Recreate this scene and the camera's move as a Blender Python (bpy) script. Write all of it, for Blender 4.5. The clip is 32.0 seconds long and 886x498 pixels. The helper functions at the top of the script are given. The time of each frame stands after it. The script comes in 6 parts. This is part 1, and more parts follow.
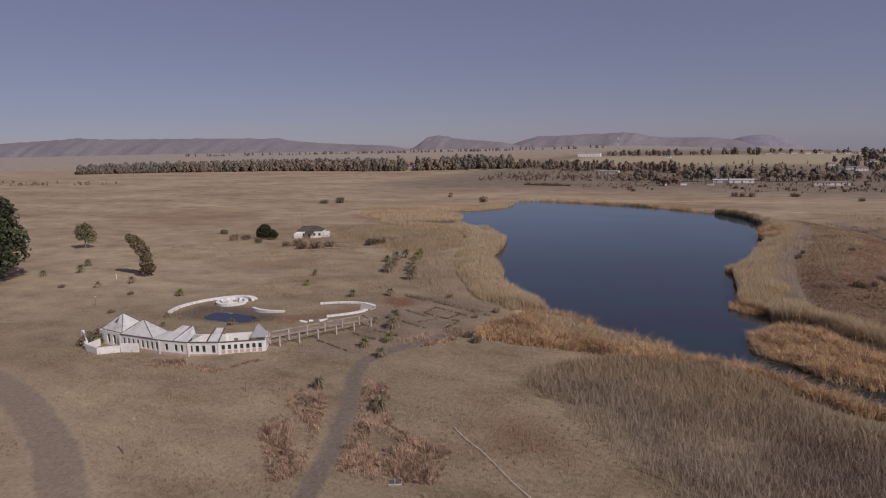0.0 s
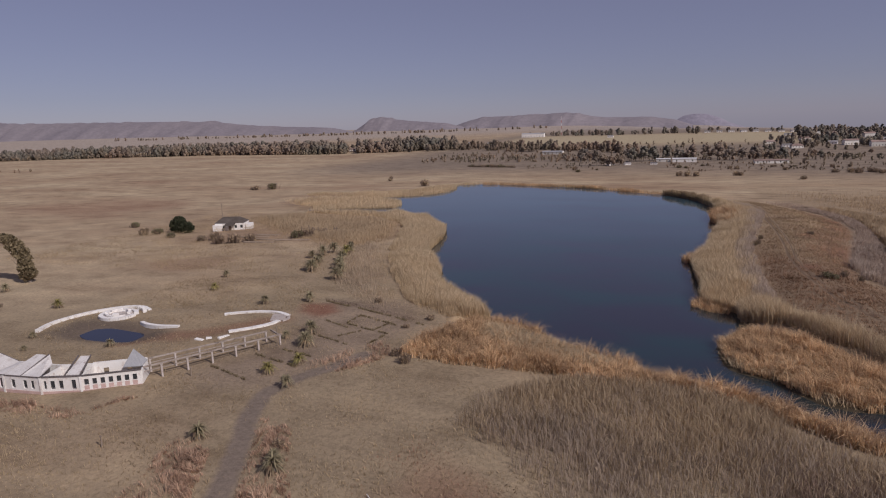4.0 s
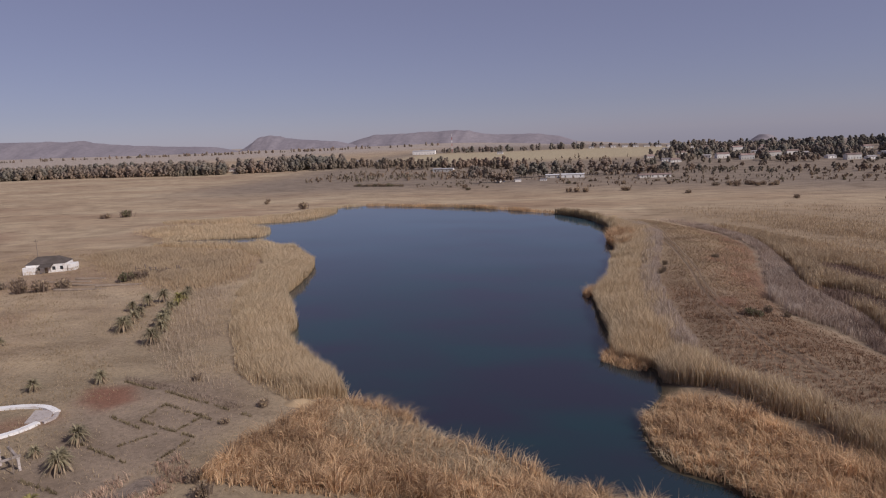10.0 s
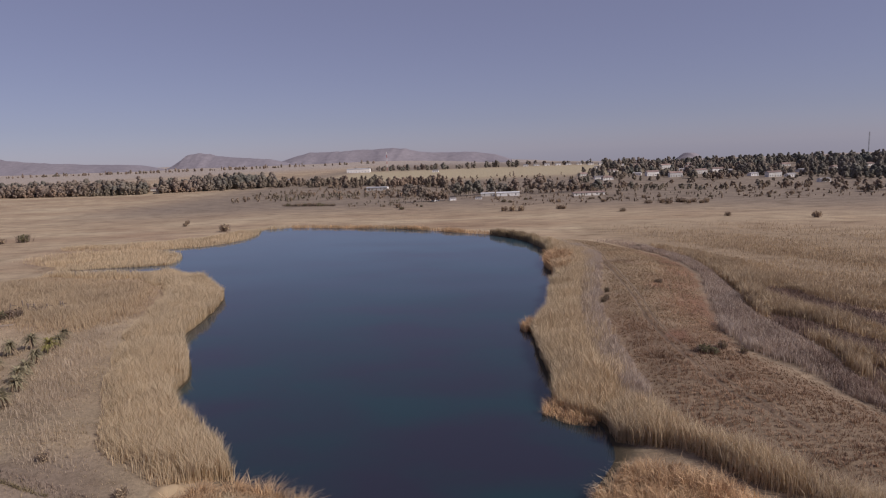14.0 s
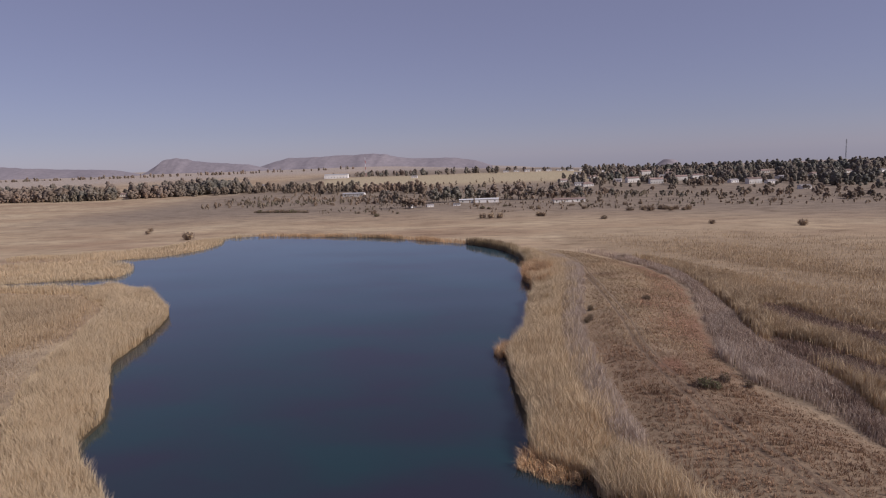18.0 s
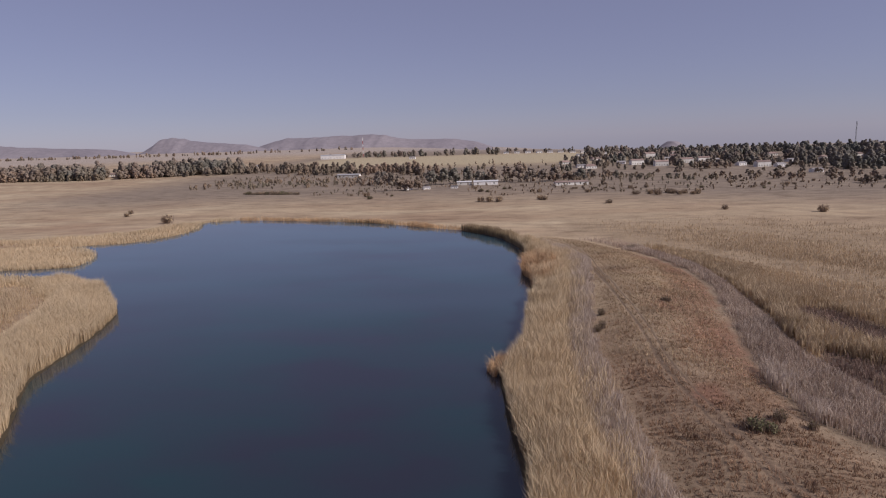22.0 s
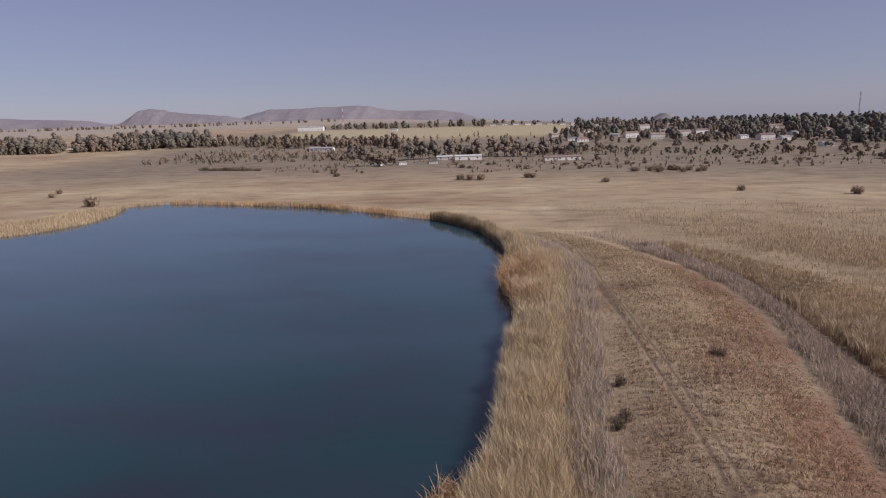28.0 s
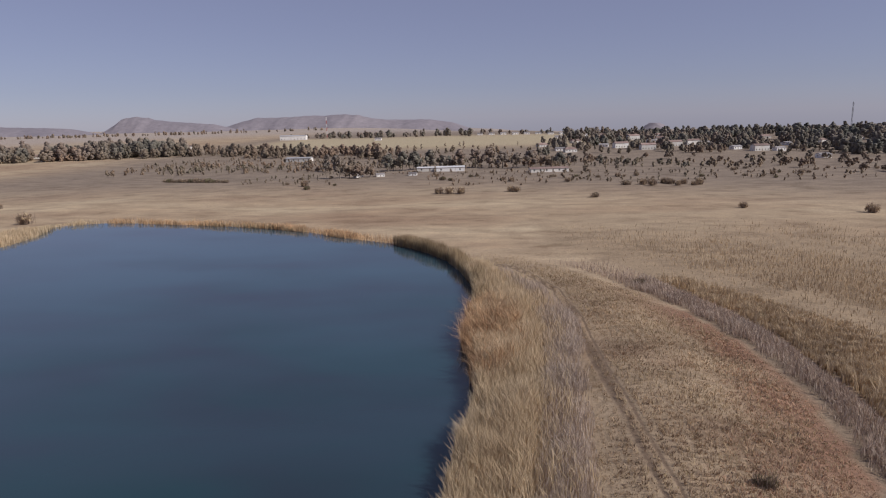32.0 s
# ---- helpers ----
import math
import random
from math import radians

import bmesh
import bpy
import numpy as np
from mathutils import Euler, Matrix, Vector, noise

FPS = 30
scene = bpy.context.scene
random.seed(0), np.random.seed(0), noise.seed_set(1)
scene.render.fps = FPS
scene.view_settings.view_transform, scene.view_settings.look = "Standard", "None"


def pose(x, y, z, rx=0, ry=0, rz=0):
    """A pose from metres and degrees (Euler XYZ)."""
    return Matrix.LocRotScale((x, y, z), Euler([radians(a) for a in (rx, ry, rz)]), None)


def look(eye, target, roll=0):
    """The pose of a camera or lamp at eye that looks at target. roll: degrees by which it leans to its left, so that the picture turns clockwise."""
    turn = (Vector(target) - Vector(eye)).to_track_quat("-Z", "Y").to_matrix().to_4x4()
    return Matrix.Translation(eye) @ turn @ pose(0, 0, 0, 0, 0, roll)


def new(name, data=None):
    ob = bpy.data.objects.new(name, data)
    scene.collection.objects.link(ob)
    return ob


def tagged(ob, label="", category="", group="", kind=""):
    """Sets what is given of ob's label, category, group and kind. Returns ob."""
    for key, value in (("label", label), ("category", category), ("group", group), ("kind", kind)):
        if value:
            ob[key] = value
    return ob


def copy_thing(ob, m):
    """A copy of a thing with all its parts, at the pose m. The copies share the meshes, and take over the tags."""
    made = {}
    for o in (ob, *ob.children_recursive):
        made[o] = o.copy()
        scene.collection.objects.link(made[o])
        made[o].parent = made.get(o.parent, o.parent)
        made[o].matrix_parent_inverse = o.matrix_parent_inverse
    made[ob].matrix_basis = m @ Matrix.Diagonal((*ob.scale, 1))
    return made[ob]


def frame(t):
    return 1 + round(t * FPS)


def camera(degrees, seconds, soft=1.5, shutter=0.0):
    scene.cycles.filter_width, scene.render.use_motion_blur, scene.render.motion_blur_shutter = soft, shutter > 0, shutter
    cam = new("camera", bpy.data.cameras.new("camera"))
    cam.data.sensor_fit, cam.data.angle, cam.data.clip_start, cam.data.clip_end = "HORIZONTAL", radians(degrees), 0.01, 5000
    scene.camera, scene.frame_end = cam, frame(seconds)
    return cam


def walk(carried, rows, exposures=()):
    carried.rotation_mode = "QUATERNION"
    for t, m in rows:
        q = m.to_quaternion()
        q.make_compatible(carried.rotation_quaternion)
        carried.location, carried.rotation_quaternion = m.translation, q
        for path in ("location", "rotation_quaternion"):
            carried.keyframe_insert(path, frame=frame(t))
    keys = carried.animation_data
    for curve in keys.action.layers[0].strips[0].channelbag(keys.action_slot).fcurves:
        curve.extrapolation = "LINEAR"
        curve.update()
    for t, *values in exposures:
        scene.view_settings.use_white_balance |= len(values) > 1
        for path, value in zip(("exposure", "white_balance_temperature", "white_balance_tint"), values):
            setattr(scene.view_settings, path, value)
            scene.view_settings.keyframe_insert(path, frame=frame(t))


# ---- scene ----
cam = camera(70.0, 32.0, soft=1.12)
PATH = [
    (0, (5.452, -0.972, 38.678), (4.553, 0.784, 38.346), -1.5),
    (1, (3.901, 3.862, 38.622), (3.029, 5.628, 38.271), -1.5),
    (2, (2.466, 8.924, 38.449), (1.638, 10.707, 38.081), -1.6),
    (3, (1.221, 14.209, 38.203), (0.435, 16.008, 37.821), -1.8),
    (3.5, (0.643, 16.908, 38.127), (-0.122, 18.714, 37.738), -1.9),
    (5.5, (-1.484, 28.148, 37.821), (-2.165, 29.987, 37.427), -2.1),
    (6, (-1.869, 31.065, 37.733), (-2.524, 32.913, 37.341), -2.1),
    (7, (-2.342, 36.681, 37.485), (-2.934, 38.552, 37.099), -2.3),
    (8, (-2.579, 41.77, 37.4), (-3.115, 43.66, 37.026), -2.3),
    (9, (-2.935, 46.701, 37.104), (-3.419, 48.608, 36.741), -2.4),
    (10, (-3.033, 51.209, 36.934), (-3.472, 53.129, 36.583), -2.4),
    (11, (-3.256, 55.627, 36.75), (-3.65, 57.559, 36.412), -2.3),
    (12, (-3.254, 59.661, 36.745), (-3.599, 61.603, 36.416), -2.4),
    (13, (-3.328, 63.869, 36.744), (-3.624, 65.821, 36.427), -2.3),
    (14, (-3.071, 67.557, 36.658), (-3.317, 69.519, 36.354), -2.3),
    (15, (-2.437, 70.691, 36.609), (-2.636, 72.659, 36.313), -2.3),
    (15.5, (-2.225, 72.541, 36.562), (-2.405, 74.511, 36.27), -2.1),
    (17.5, (-1.8, 80.713, 36.116), (-1.982, 82.684, 35.831), -2.0),
    (18, (-1.762, 82.805, 36.047), (-1.948, 84.775, 35.759), -2.1),
    (19, (-1.885, 87.158, 35.783), (-2.072, 89.127, 35.485), -2.0),
    (20, (-1.931, 92.1, 35.561), (-2.119, 94.066, 35.247), -1.9),
    (21, (-1.659, 97.423, 35.399), (-1.847, 99.387, 35.069), -1.9),
    (22, (-1.04, 103.432, 34.982), (-1.227, 105.393, 34.637), -1.8),
    (23, (-0.586, 110.169, 34.565), (-0.771, 112.128, 34.204), -1.8),
    (24, (0.098, 117.4, 34.344), (-0.083, 119.355, 33.962), -1.9),
    (25, (0.566, 124.414, 34.11), (0.391, 126.366, 33.711), -1.8),
    (25.5, (0.782, 128.286, 34.039), (0.61, 130.237, 33.634), -1.9),
    (27.5, (1.942, 144.935, 33.391), (1.786, 146.883, 32.965), -1.7),
    (28, (2.441, 149.169, 33.245), (2.289, 151.116, 32.815), -1.7),
    (29, (3.514, 157.644, 33.146), (3.369, 159.593, 32.721), -1.7),
    (30, (4.668, 165.032, 33.017), (4.532, 166.982, 32.595), -1.7),
    (31, (5.958, 171.189, 33.029), (5.83, 173.141, 32.614), -1.7),
    (32, (7.119, 176.272, 32.876), (6.999, 178.227, 32.472), -1.5),
]
walk(cam, [(t, look(eye, target, roll)) for t, eye, target, roll in PATH],
     [(0, -0.40, 6050, 15), (6, -0.24, 6080, 17), (12, -0.10, 6000, 15), (20, 0.0, 6000, 16.5), (32, 0.06, 5930, 11)])

# ---- light ----
SUN_EL, SUN_AZ = 39.0, 111.0          # degrees; azimuth clockwise from +y
world = bpy.data.worlds.new("world")
scene.world = world
world.use_nodes = True
wn, wl = world.node_tree.nodes, world.node_tree.links
sky = wn.new("ShaderNodeTexSky")
sky.sky_type, sky.sun_disc = "NISHITA", False
sky.sun_elevation, sky.sun_rotation = radians(SUN_EL), radians(SUN_AZ)
sky.air_density, sky.dust_density, sky.ozone_density, sky.altitude = 1.0, 0.5, 2.0, 1500
tone = wn.new("ShaderNodeHueSaturation")
tone.inputs["Hue"].default_value = 0.505
tone.inputs["Saturation"].default_value = 0.75
wl.new(sky.outputs[0], tone.inputs["Color"])
haze = wn.new("ShaderNodeMix")
haze.data_type, haze.blend_type = "RGBA", "MULTIPLY"
haze.inputs[0].default_value, haze.inputs[7].default_value = 1.0, (1.035, 0.97, 1.045, 1)
wl.new(tone.outputs[0], haze.inputs[6])
even = wn.new("ShaderNodeMix")
even.data_type = "RGBA"
even.inputs[0].default_value, even.inputs[7].default_value = 0.45, (4.85, 4.65, 6.7, 1)
wl.new(haze.outputs[2], even.inputs[6])
wl.new(even.outputs[2], wn["Background"].inputs["Color"])
wn["Background"].inputs["Strength"].default_value = 0.055
sun_data = bpy.data.lights.new("sun", "SUN")
sun_data.energy, sun_data.angle, sun_data.color = 3.7, radians(0.6), (1.0, 0.93, 0.84)
sun_way = Vector((math.sin(radians(SUN_AZ)) * math.cos(radians(SUN_EL)), math.cos(radians(SUN_AZ)) * math.cos(radians(SUN_EL)), math.sin(radians(SUN_EL))))
sun = new("sun", sun_data)
sun.matrix_world = look(sun_way * 500, (0, 0, 0))
scene.view_settings.exposure = 0.0

# ---- materials ----


def nodes_of(name):
    m = bpy.data.materials.new(name)
    m.use_nodes = True
    return m, m.node_tree.nodes, m.node_tree.links, m.node_tree.nodes["Principled BSDF"]


def ramp(n, stops):
    r = n.new("ShaderNodeValToRGB")
    e = r.color_ramp.elements
    while len(e) < len(stops):
        e.new(0.5)
    for k, (p, c) in enumerate(stops):
        e[k].position, e[k].color = p, (*c, 1)
    return r


def noise_node(n, l, scale, detail=6, rough=0.6, vector=None, stretch=None):
    t = n.new("ShaderNodeTexNoise")
    t.inputs["Scale"].default_value, t.inputs["Detail"].default_value, t.inputs["Roughness"].default_value = scale, detail, rough
    if vector is not None:
        if stretch:
            mp = n.new("ShaderNodeMapping")
            mp.inputs["Scale"].default_value = stretch
            l.new(vector, mp.inputs["Vector"])
            vector = mp.outputs[0]
        l.new(vector, t.inputs["Vector"])
    return t


def mixed(n, l, fac, a, b, kind="MIX"):
    m = n.new("ShaderNodeMix")
    m.data_type, m.blend_type = "RGBA", kind
    for k, v in ((0, fac), (6, a), (7, b)):
        if isinstance(v, (int, float)):
            m.inputs[k].default_value = v
        elif isinstance(v, tuple):
            m.inputs[k].default_value = (*v, 1)
        else:
            l.new(v, m.inputs[k])
    return m.outputs[2]


def bump(n, l, b, height, strength, distance):
    k = n.new("ShaderNodeBump")
    k.inputs["Strength"].default_value, k.inputs["Distance"].default_value = strength, distance
    l.new(height, k.inputs["Height"])
    l.new(k.outputs[0], b.inputs["Normal"])


def plain(name, c1, c2, scale=3.0, rough=0.85, metal=0.0, relief=0.2, dirt=None, per_object=0.0, spec=0.3):
    """A surface of two close colours in noise at two scales, with fine relief."""
    m, n, l, b = nodes_of(name)
    g = n.new("ShaderNodeNewGeometry").outputs["Position"]
    big = noise_node(n, l, scale * 0.25, 4, 0.6, g)
    fine = noise_node(n, l, scale * 4, 5, 0.7, g)
    r = ramp(n, ((0.3, c1), (0.7, c2)))
    l.new(big.outputs[0], r.inputs[0])
    col = mixed(n, l, 0.35, r.outputs[0], fine.outputs[0], "OVERLAY")
    if dirt:
        st = noise_node(n, l, scale * 0.8, 8, 0.75, g)
        rr = ramp(n, ((0.52, (0, 0, 0)), (0.68, (1, 1, 1))))
        l.new(st.outputs[0], rr.inputs[0])
        col = mixed(n, l, rr.outputs[0], col, dirt)
    if per_object:
        oi = n.new("ShaderNodeObjectInfo")
        hs = n.new("ShaderNodeHueSaturation")
        mr = n.new("ShaderNodeMapRange")
        mr.inputs["To Min"].default_value, mr.inputs["To Max"].default_value = 1 - per_object, 1 + per_object
        l.new(oi.outputs["Random"], mr.inputs["Value"])
        l.new(mr.outputs[0], hs.inputs["Value"])
        l.new(col, hs.inputs["Color"])
        col = hs.outputs[0]
    l.new(col, b.inputs["Base Color"])
    b.inputs["Roughness"].default_value, b.inputs["Metallic"].default_value = rough, metal
    b.inputs["Specular IOR Level"].default_value = spec
    if relief:
        bump(n, l, b, fine.outputs[0], relief, 0.03)
    return m


def stalks(name, dark, light, tip=None, patch=0.05):
    """Dry stems and blades: each blade takes its own shade, in patches; the plume at its tip has its own colour."""
    m, n, l, b = nodes_of(name)
    geo = n.new("ShaderNodeNewGeometry")
    r = ramp(n, ((0.0, dark), (1.0, light)))
    l.new(geo.outputs["Random Per Island"], r.inputs[0])
    p = noise_node(n, l, patch, 5, 0.6, geo.outputs["Position"])
    pr = ramp(n, ((0.35, (0.72, 0.68, 0.66)), (0.65, (1.2, 1.17, 1.12))))
    l.new(p.outputs[0], pr.inputs[0])
    col = mixed(n, l, 1.0, r.outputs[0], pr.outputs[0], "MULTIPLY")
    if tip:
        a = n.new("ShaderNodeAttribute")
        a.attribute_name = "tip"
        col = mixed(n, l, a.outputs["Fac"], col, tip)
    l.new(col, b.inputs["Base Color"])
    b.inputs["Roughness"].default_value = 0.8
    b.inputs["Specular IOR Level"].default_value = 0.15
    thin = n.new("ShaderNodeBsdfTranslucent")
    l.new(col, thin.inputs["Color"])
    both = n.new("ShaderNodeMixShader")
    both.inputs[0].default_value = 0.24
    l.new(b.outputs[0], both.inputs[1])
    l.new(thin.outputs[0], both.inputs[2])
    l.new(both.outputs[0], n["Material Output"].inputs["Surface"])
    return m



def crowns(name, dark, light):
    """Far tree crowns: each clump has its own shade, mottled by leaf masses and the gaps between them."""
    m, n, l, b = nodes_of(name)
    geo = n.new("ShaderNodeNewGeometry")
    r = ramp(n, ((0.0, dark), (1.0, light)))
    l.new(geo.outputs["Random Per Island"], r.inputs[0])
    fine = noise_node(n, l, 0.7, 5, 0.7, geo.outputs["Position"])
    pr = ramp(n, ((0.32, (0.6, 0.6, 0.6)), (0.68, (1.3, 1.28, 1.22))))
    l.new(fine.outputs[0], pr.inputs[0])
    wide = noise_node(n, l, 0.012, 3, 0.5, geo.outputs["Position"])
    wr = ramp(n, ((0.38, (0.86, 0.9, 0.86)), (0.62, (1.2, 1.06, 0.98))))
    l.new(wide.outputs[0], wr.inputs[0])
    col = mixed(n, l, 1.0, mixed(n, l, 1.0, r.outputs[0], pr.outputs[0], "MULTIPLY"), wr.outputs[0], "MULTIPLY")
    l.new(col, b.inputs["Base Color"])
    b.inputs["Roughness"].default_value, b.inputs["Specular IOR Level"].default_value = 0.9, 0.1
    bump(n, l, b, fine.outputs[0], 1.0, 0.8)
    return m


REED = stalks("reed_straw", (0.462, 0.342, 0.207), (0.64, 0.49, 0.303), (0.64, 0.507, 0.335))
RUST = stalks("bulrush_rust", (0.45, 0.295, 0.165), (0.80, 0.575, 0.35), None, 0.16)
BANKGRASS = stalks("bank_grass", (0.304, 0.218, 0.142), (0.551, 0.413, 0.275), None, 0.10)
TANREED = stalks("tan_reed", (0.306, 0.225, 0.135), (0.522, 0.396, 0.252), (0.486, 0.378, 0.252))
ROSE = stalks("rose_grass", (0.37, 0.245, 0.175), (0.63, 0.45, 0.325), None, 0.16)
GREY = stalks("grey_grass", (0.26, 0.202, 0.153), (0.465, 0.367, 0.279), (0.465, 0.377, 0.298))
DRY = stalks("dry_grass", (0.33, 0.255, 0.155), (0.53, 0.415, 0.265), None, 0.03)
RED = stalks("red_grass", (0.35, 0.21, 0.14), (0.58, 0.385, 0.262), None, 0.06)
GREY2 = stalks("pale_grey_grass", (0.33, 0.255, 0.178), (0.56, 0.44, 0.315), (0.52, 0.42, 0.31))
LILAC = stalks("lilac_grey_grass", (0.345, 0.272, 0.212), (0.58, 0.465, 0.37), (0.55, 0.45, 0.365))
MAUVE = stalks("mauve_brown_reed", (0.19, 0.132, 0.105), (0.36, 0.26, 0.205), None, 0.12)
MAUVEGREY = stalks("mauve_grey_reed", (0.29, 0.22, 0.175), (0.50, 0.39, 0.31), None, 0.10)
MARSHREED = stalks("marsh_straw", (0.352, 0.251, 0.15), (0.554, 0.418, 0.26), (0.51, 0.396, 0.264))
GREENREED = stalks("dark_reed", (0.29, 0.22, 0.135), (0.52, 0.405, 0.255))
CLUMP = stalks("bulrush_clump", (0.42, 0.255, 0.14), (0.70, 0.48, 0.285), None, 0.16)
BANKDARK = stalks("dark_bank_grass", (0.24, 0.152, 0.098), (0.45, 0.305, 0.20), None, 0.10)
LEAF_DARK = stalks("leaf_dark", (0.05, 0.06, 0.035), (0.11, 0.12, 0.07), None, 0.02)
LEAF_GREY = stalks("leaf_grey", (0.25, 0.20, 0.14), (0.42, 0.35, 0.25), None, 0.02)
LEAF_OLIVE = stalks("leaf_olive", (0.15, 0.145, 0.08), (0.30, 0.28, 0.16), None, 0.02)
LEAF_SCRUB = stalks("leaf_scrub", (0.15, 0.12, 0.07), (0.29, 0.235, 0.145), None, 0.02)
# Far crown colours are lifted and greyed to carry the haze of distance.
FAR_DARK = crowns("hazed_pine", (0.155, 0.146, 0.138), (0.245, 0.226, 0.202))
FAR_SCRUB = crowns("winter_scrub", (0.23, 0.182, 0.14), (0.35, 0.28, 0.215))
FAR_OLIVE = crowns("hazed_gum", (0.185, 0.16, 0.142), (0.285, 0.246, 0.212))
FAR_GREY = crowns("winter_twig", (0.18, 0.148, 0.122), (0.30, 0.245, 0.20))
ALOE_GREY = stalks("leaf_aloe_grey", (0.20, 0.175, 0.11), (0.42, 0.37, 0.235))
LEAF_ALOE = stalks("leaf_aloe", (0.18, 0.17, 0.06), (0.46, 0.40, 0.16))
LEAF_DEAD = stalks("leaf_dead", (0.28, 0.21, 0.14), (0.50, 0.39, 0.26))
TWIG = stalks("twig_grey", (0.20, 0.155, 0.12), (0.36, 0.28, 0.22))
BARK = plain("bark", (0.17, 0.135, 0.11), (0.30, 0.25, 0.20), 6)

# ---- plan ----
LAKE = [(-124, 388.5), (-88, 380.5), (-68, 374.5), (-52, 367.5), (-28, 350.5), (-14, 341), (-2, 325), (4.5, 305), (6.2, 292), (6, 270), (7, 254), (6.2, 242),
        (4.5, 231), (3.8, 218), (3, 209), (1, 200), (-0.8, 193), (-0.4, 187), (0.3, 178), (1.4, 169), (1.9, 161), (1.8, 156), (4, 152.5), (7.5, 150.5), (8.3, 147), (8.5, 140), (5, 131.5), (5.5, 121.5),
        (8.5, 118.5), (12, 116.7), (15, 112.5), (19, 110), (28, 110.5), (36, 106), (34, 97.5), (24, 98.7), (19, 101.2), (14, 104), (11, 108.5), (4, 110), (-2, 111.5), (-6.5, 112.5), (-8, 116),
        (-15, 118), (-21, 121), (-26, 126), (-32, 129), (-37, 132), (-42, 139), (-48, 145), (-54, 151), (-59, 157), (-60, 161), (-61.5, 167),
        (-67.5, 177.5), (-75, 190), (-77.3, 200.5), (-79.5, 212), (-82.2, 222), (-86, 231), (-92, 238.5), (-103, 251), (-118, 260), (-140, 266), (-165, 268), (-168, 272), (-150, 277), (-131.5, 280),
        (-132, 290), (-138, 301), (-150, 312), (-157, 319), (-143, 325), (-137, 330), (-130.5, 346), (-131, 361), (-136, 374), (-138, 381)]


def smooth_loop(pts, cuts=4):
    """A closed Catmull-Rom loop through the points."""
    p = np.array(pts, float)
    out = []
    for k in range(len(p)):
        a, b, c, d = p[k - 1], p[k], p[(k + 1) % len(p)], p[(k + 2) % len(p)]
        for s in np.arange(cuts) / cuts:
            out.append(0.5 * (2 * b + (c - a) * s + (2 * a - 5 * b + 4 * c - d) * s * s + (3 * b - a - 3 * c + d) * s**3))
    return np.array(out)


def inside(poly, x, y):
    poly = np.asarray(poly, float)
    odd = np.zeros(np.shape(x), bool)
    for (x0, y0), (x1, y1) in zip(poly, np.roll(poly, -1, 0)):
        if y0 == y1:
            continue
        odd ^= ((y0 > y) != (y1 > y)) & (x < (x1 - x0) * (y - y0) / (y1 - y0) + x0)
    return odd


def to_line(pts, x, y, closed=False):
    """The distance of each place from a line of points."""
    p = np.asarray(pts, float)
    q = np.roll(p, -1, 0) if closed else p[1:]
    best = np.full(np.shape(x), 1e9)
    for (x0, y0), (x1, y1) in zip(p, q):
        dx, dy = x1 - x0, y1 - y0
        s = np.clip(((x - x0) * dx + (y - y0) * dy) / (dx * dx + dy * dy + 1e-9), 0, 1)
        best = np.minimum(best, np.hypot(x - x0 - s * dx, y - y0 - s * dy))
    return best


def step(a, b, v):
    s = np.clip((v - a) / (b - a), 0, 1)
    return s * s * (3 - 2 * s)


SHORE = smooth_loop(LAKE, 3)


def lake_side(x, y):
    """Metres from the shore: negative on the water."""
    d = to_line(SHORE, x, y, True)
    return np.where(inside(SHORE, x, y), -d, d)


BANK = [(50, 122), (40, 134), (31, 146), (25, 158), (23, 200), (25, 240), (28, 262), (25, 285), (15, 306)]


def rough(x, y, size, seed=0.0):
    """Smooth waves without a period in sight, -1 to 1."""
    a, b = x / size + seed, y / size - seed * 1.7
    return (np.sin(a * 1.3 + 2.1 * np.sin(b * 0.7)) + np.sin(b * 1.7 + 1.3 * np.sin(a * 0.9 + 1)) + np.sin(a * 2.9 + b * 2.3) * 0.5 + np.sin(a * 4.1 - b * 5.3 + seed) * 0.3) / 2.8


def land(x, y):
    """The height of the ground."""
    x, y = np.asarray(x, float), np.asarray(y, float)
    d = np.hypot(x + 20, y - 170)
    z = 0.9 - 0.024 * np.maximum(d - 80, 0)
    z = np.maximum(z, -4.5)
    z = z + 2.4 * np.exp(-((to_line(BANK, x, y) / 13) ** 2))
    z = z + 9 * step(640, 1180, y - 0.12 * np.abs(x)) * step(-1500, -300, x) - 7 * step(980, 1250, y) * step(80, 260, x) + 3 * step(500, 1000, y) * step(-900, -1500, x)
    z = z + 14 * step(1500, 4200, np.hypot(x, y)) * step(-0.2, -1.2, x / np.maximum(np.abs(y), 1))
    z = z - 1.1 * np.exp(-((x + 103.5) / 8.5) ** 4 - ((y - 104) / 3.8) ** 4)
    z = z + 0.25 * rough(x, y, 9) + 0.8 * rough(x, y, 60, 3) * step(60, 300, d)
    z = z - 75 * step(1300, 3800, y) * step(-0.25, 0.2, x / np.maximum(y, 1))
    return z


def ground_z(x, y):
    z, s = land(x, y), lake_side(np.asarray(x, float), np.asarray(y, float))
    t = step(-4, 10, s)
    shore = -0.3 + 0.09 * s
    return np.where(s < 10, shore * (1 - t) + z * t - (1 - t) * 0.1, z)


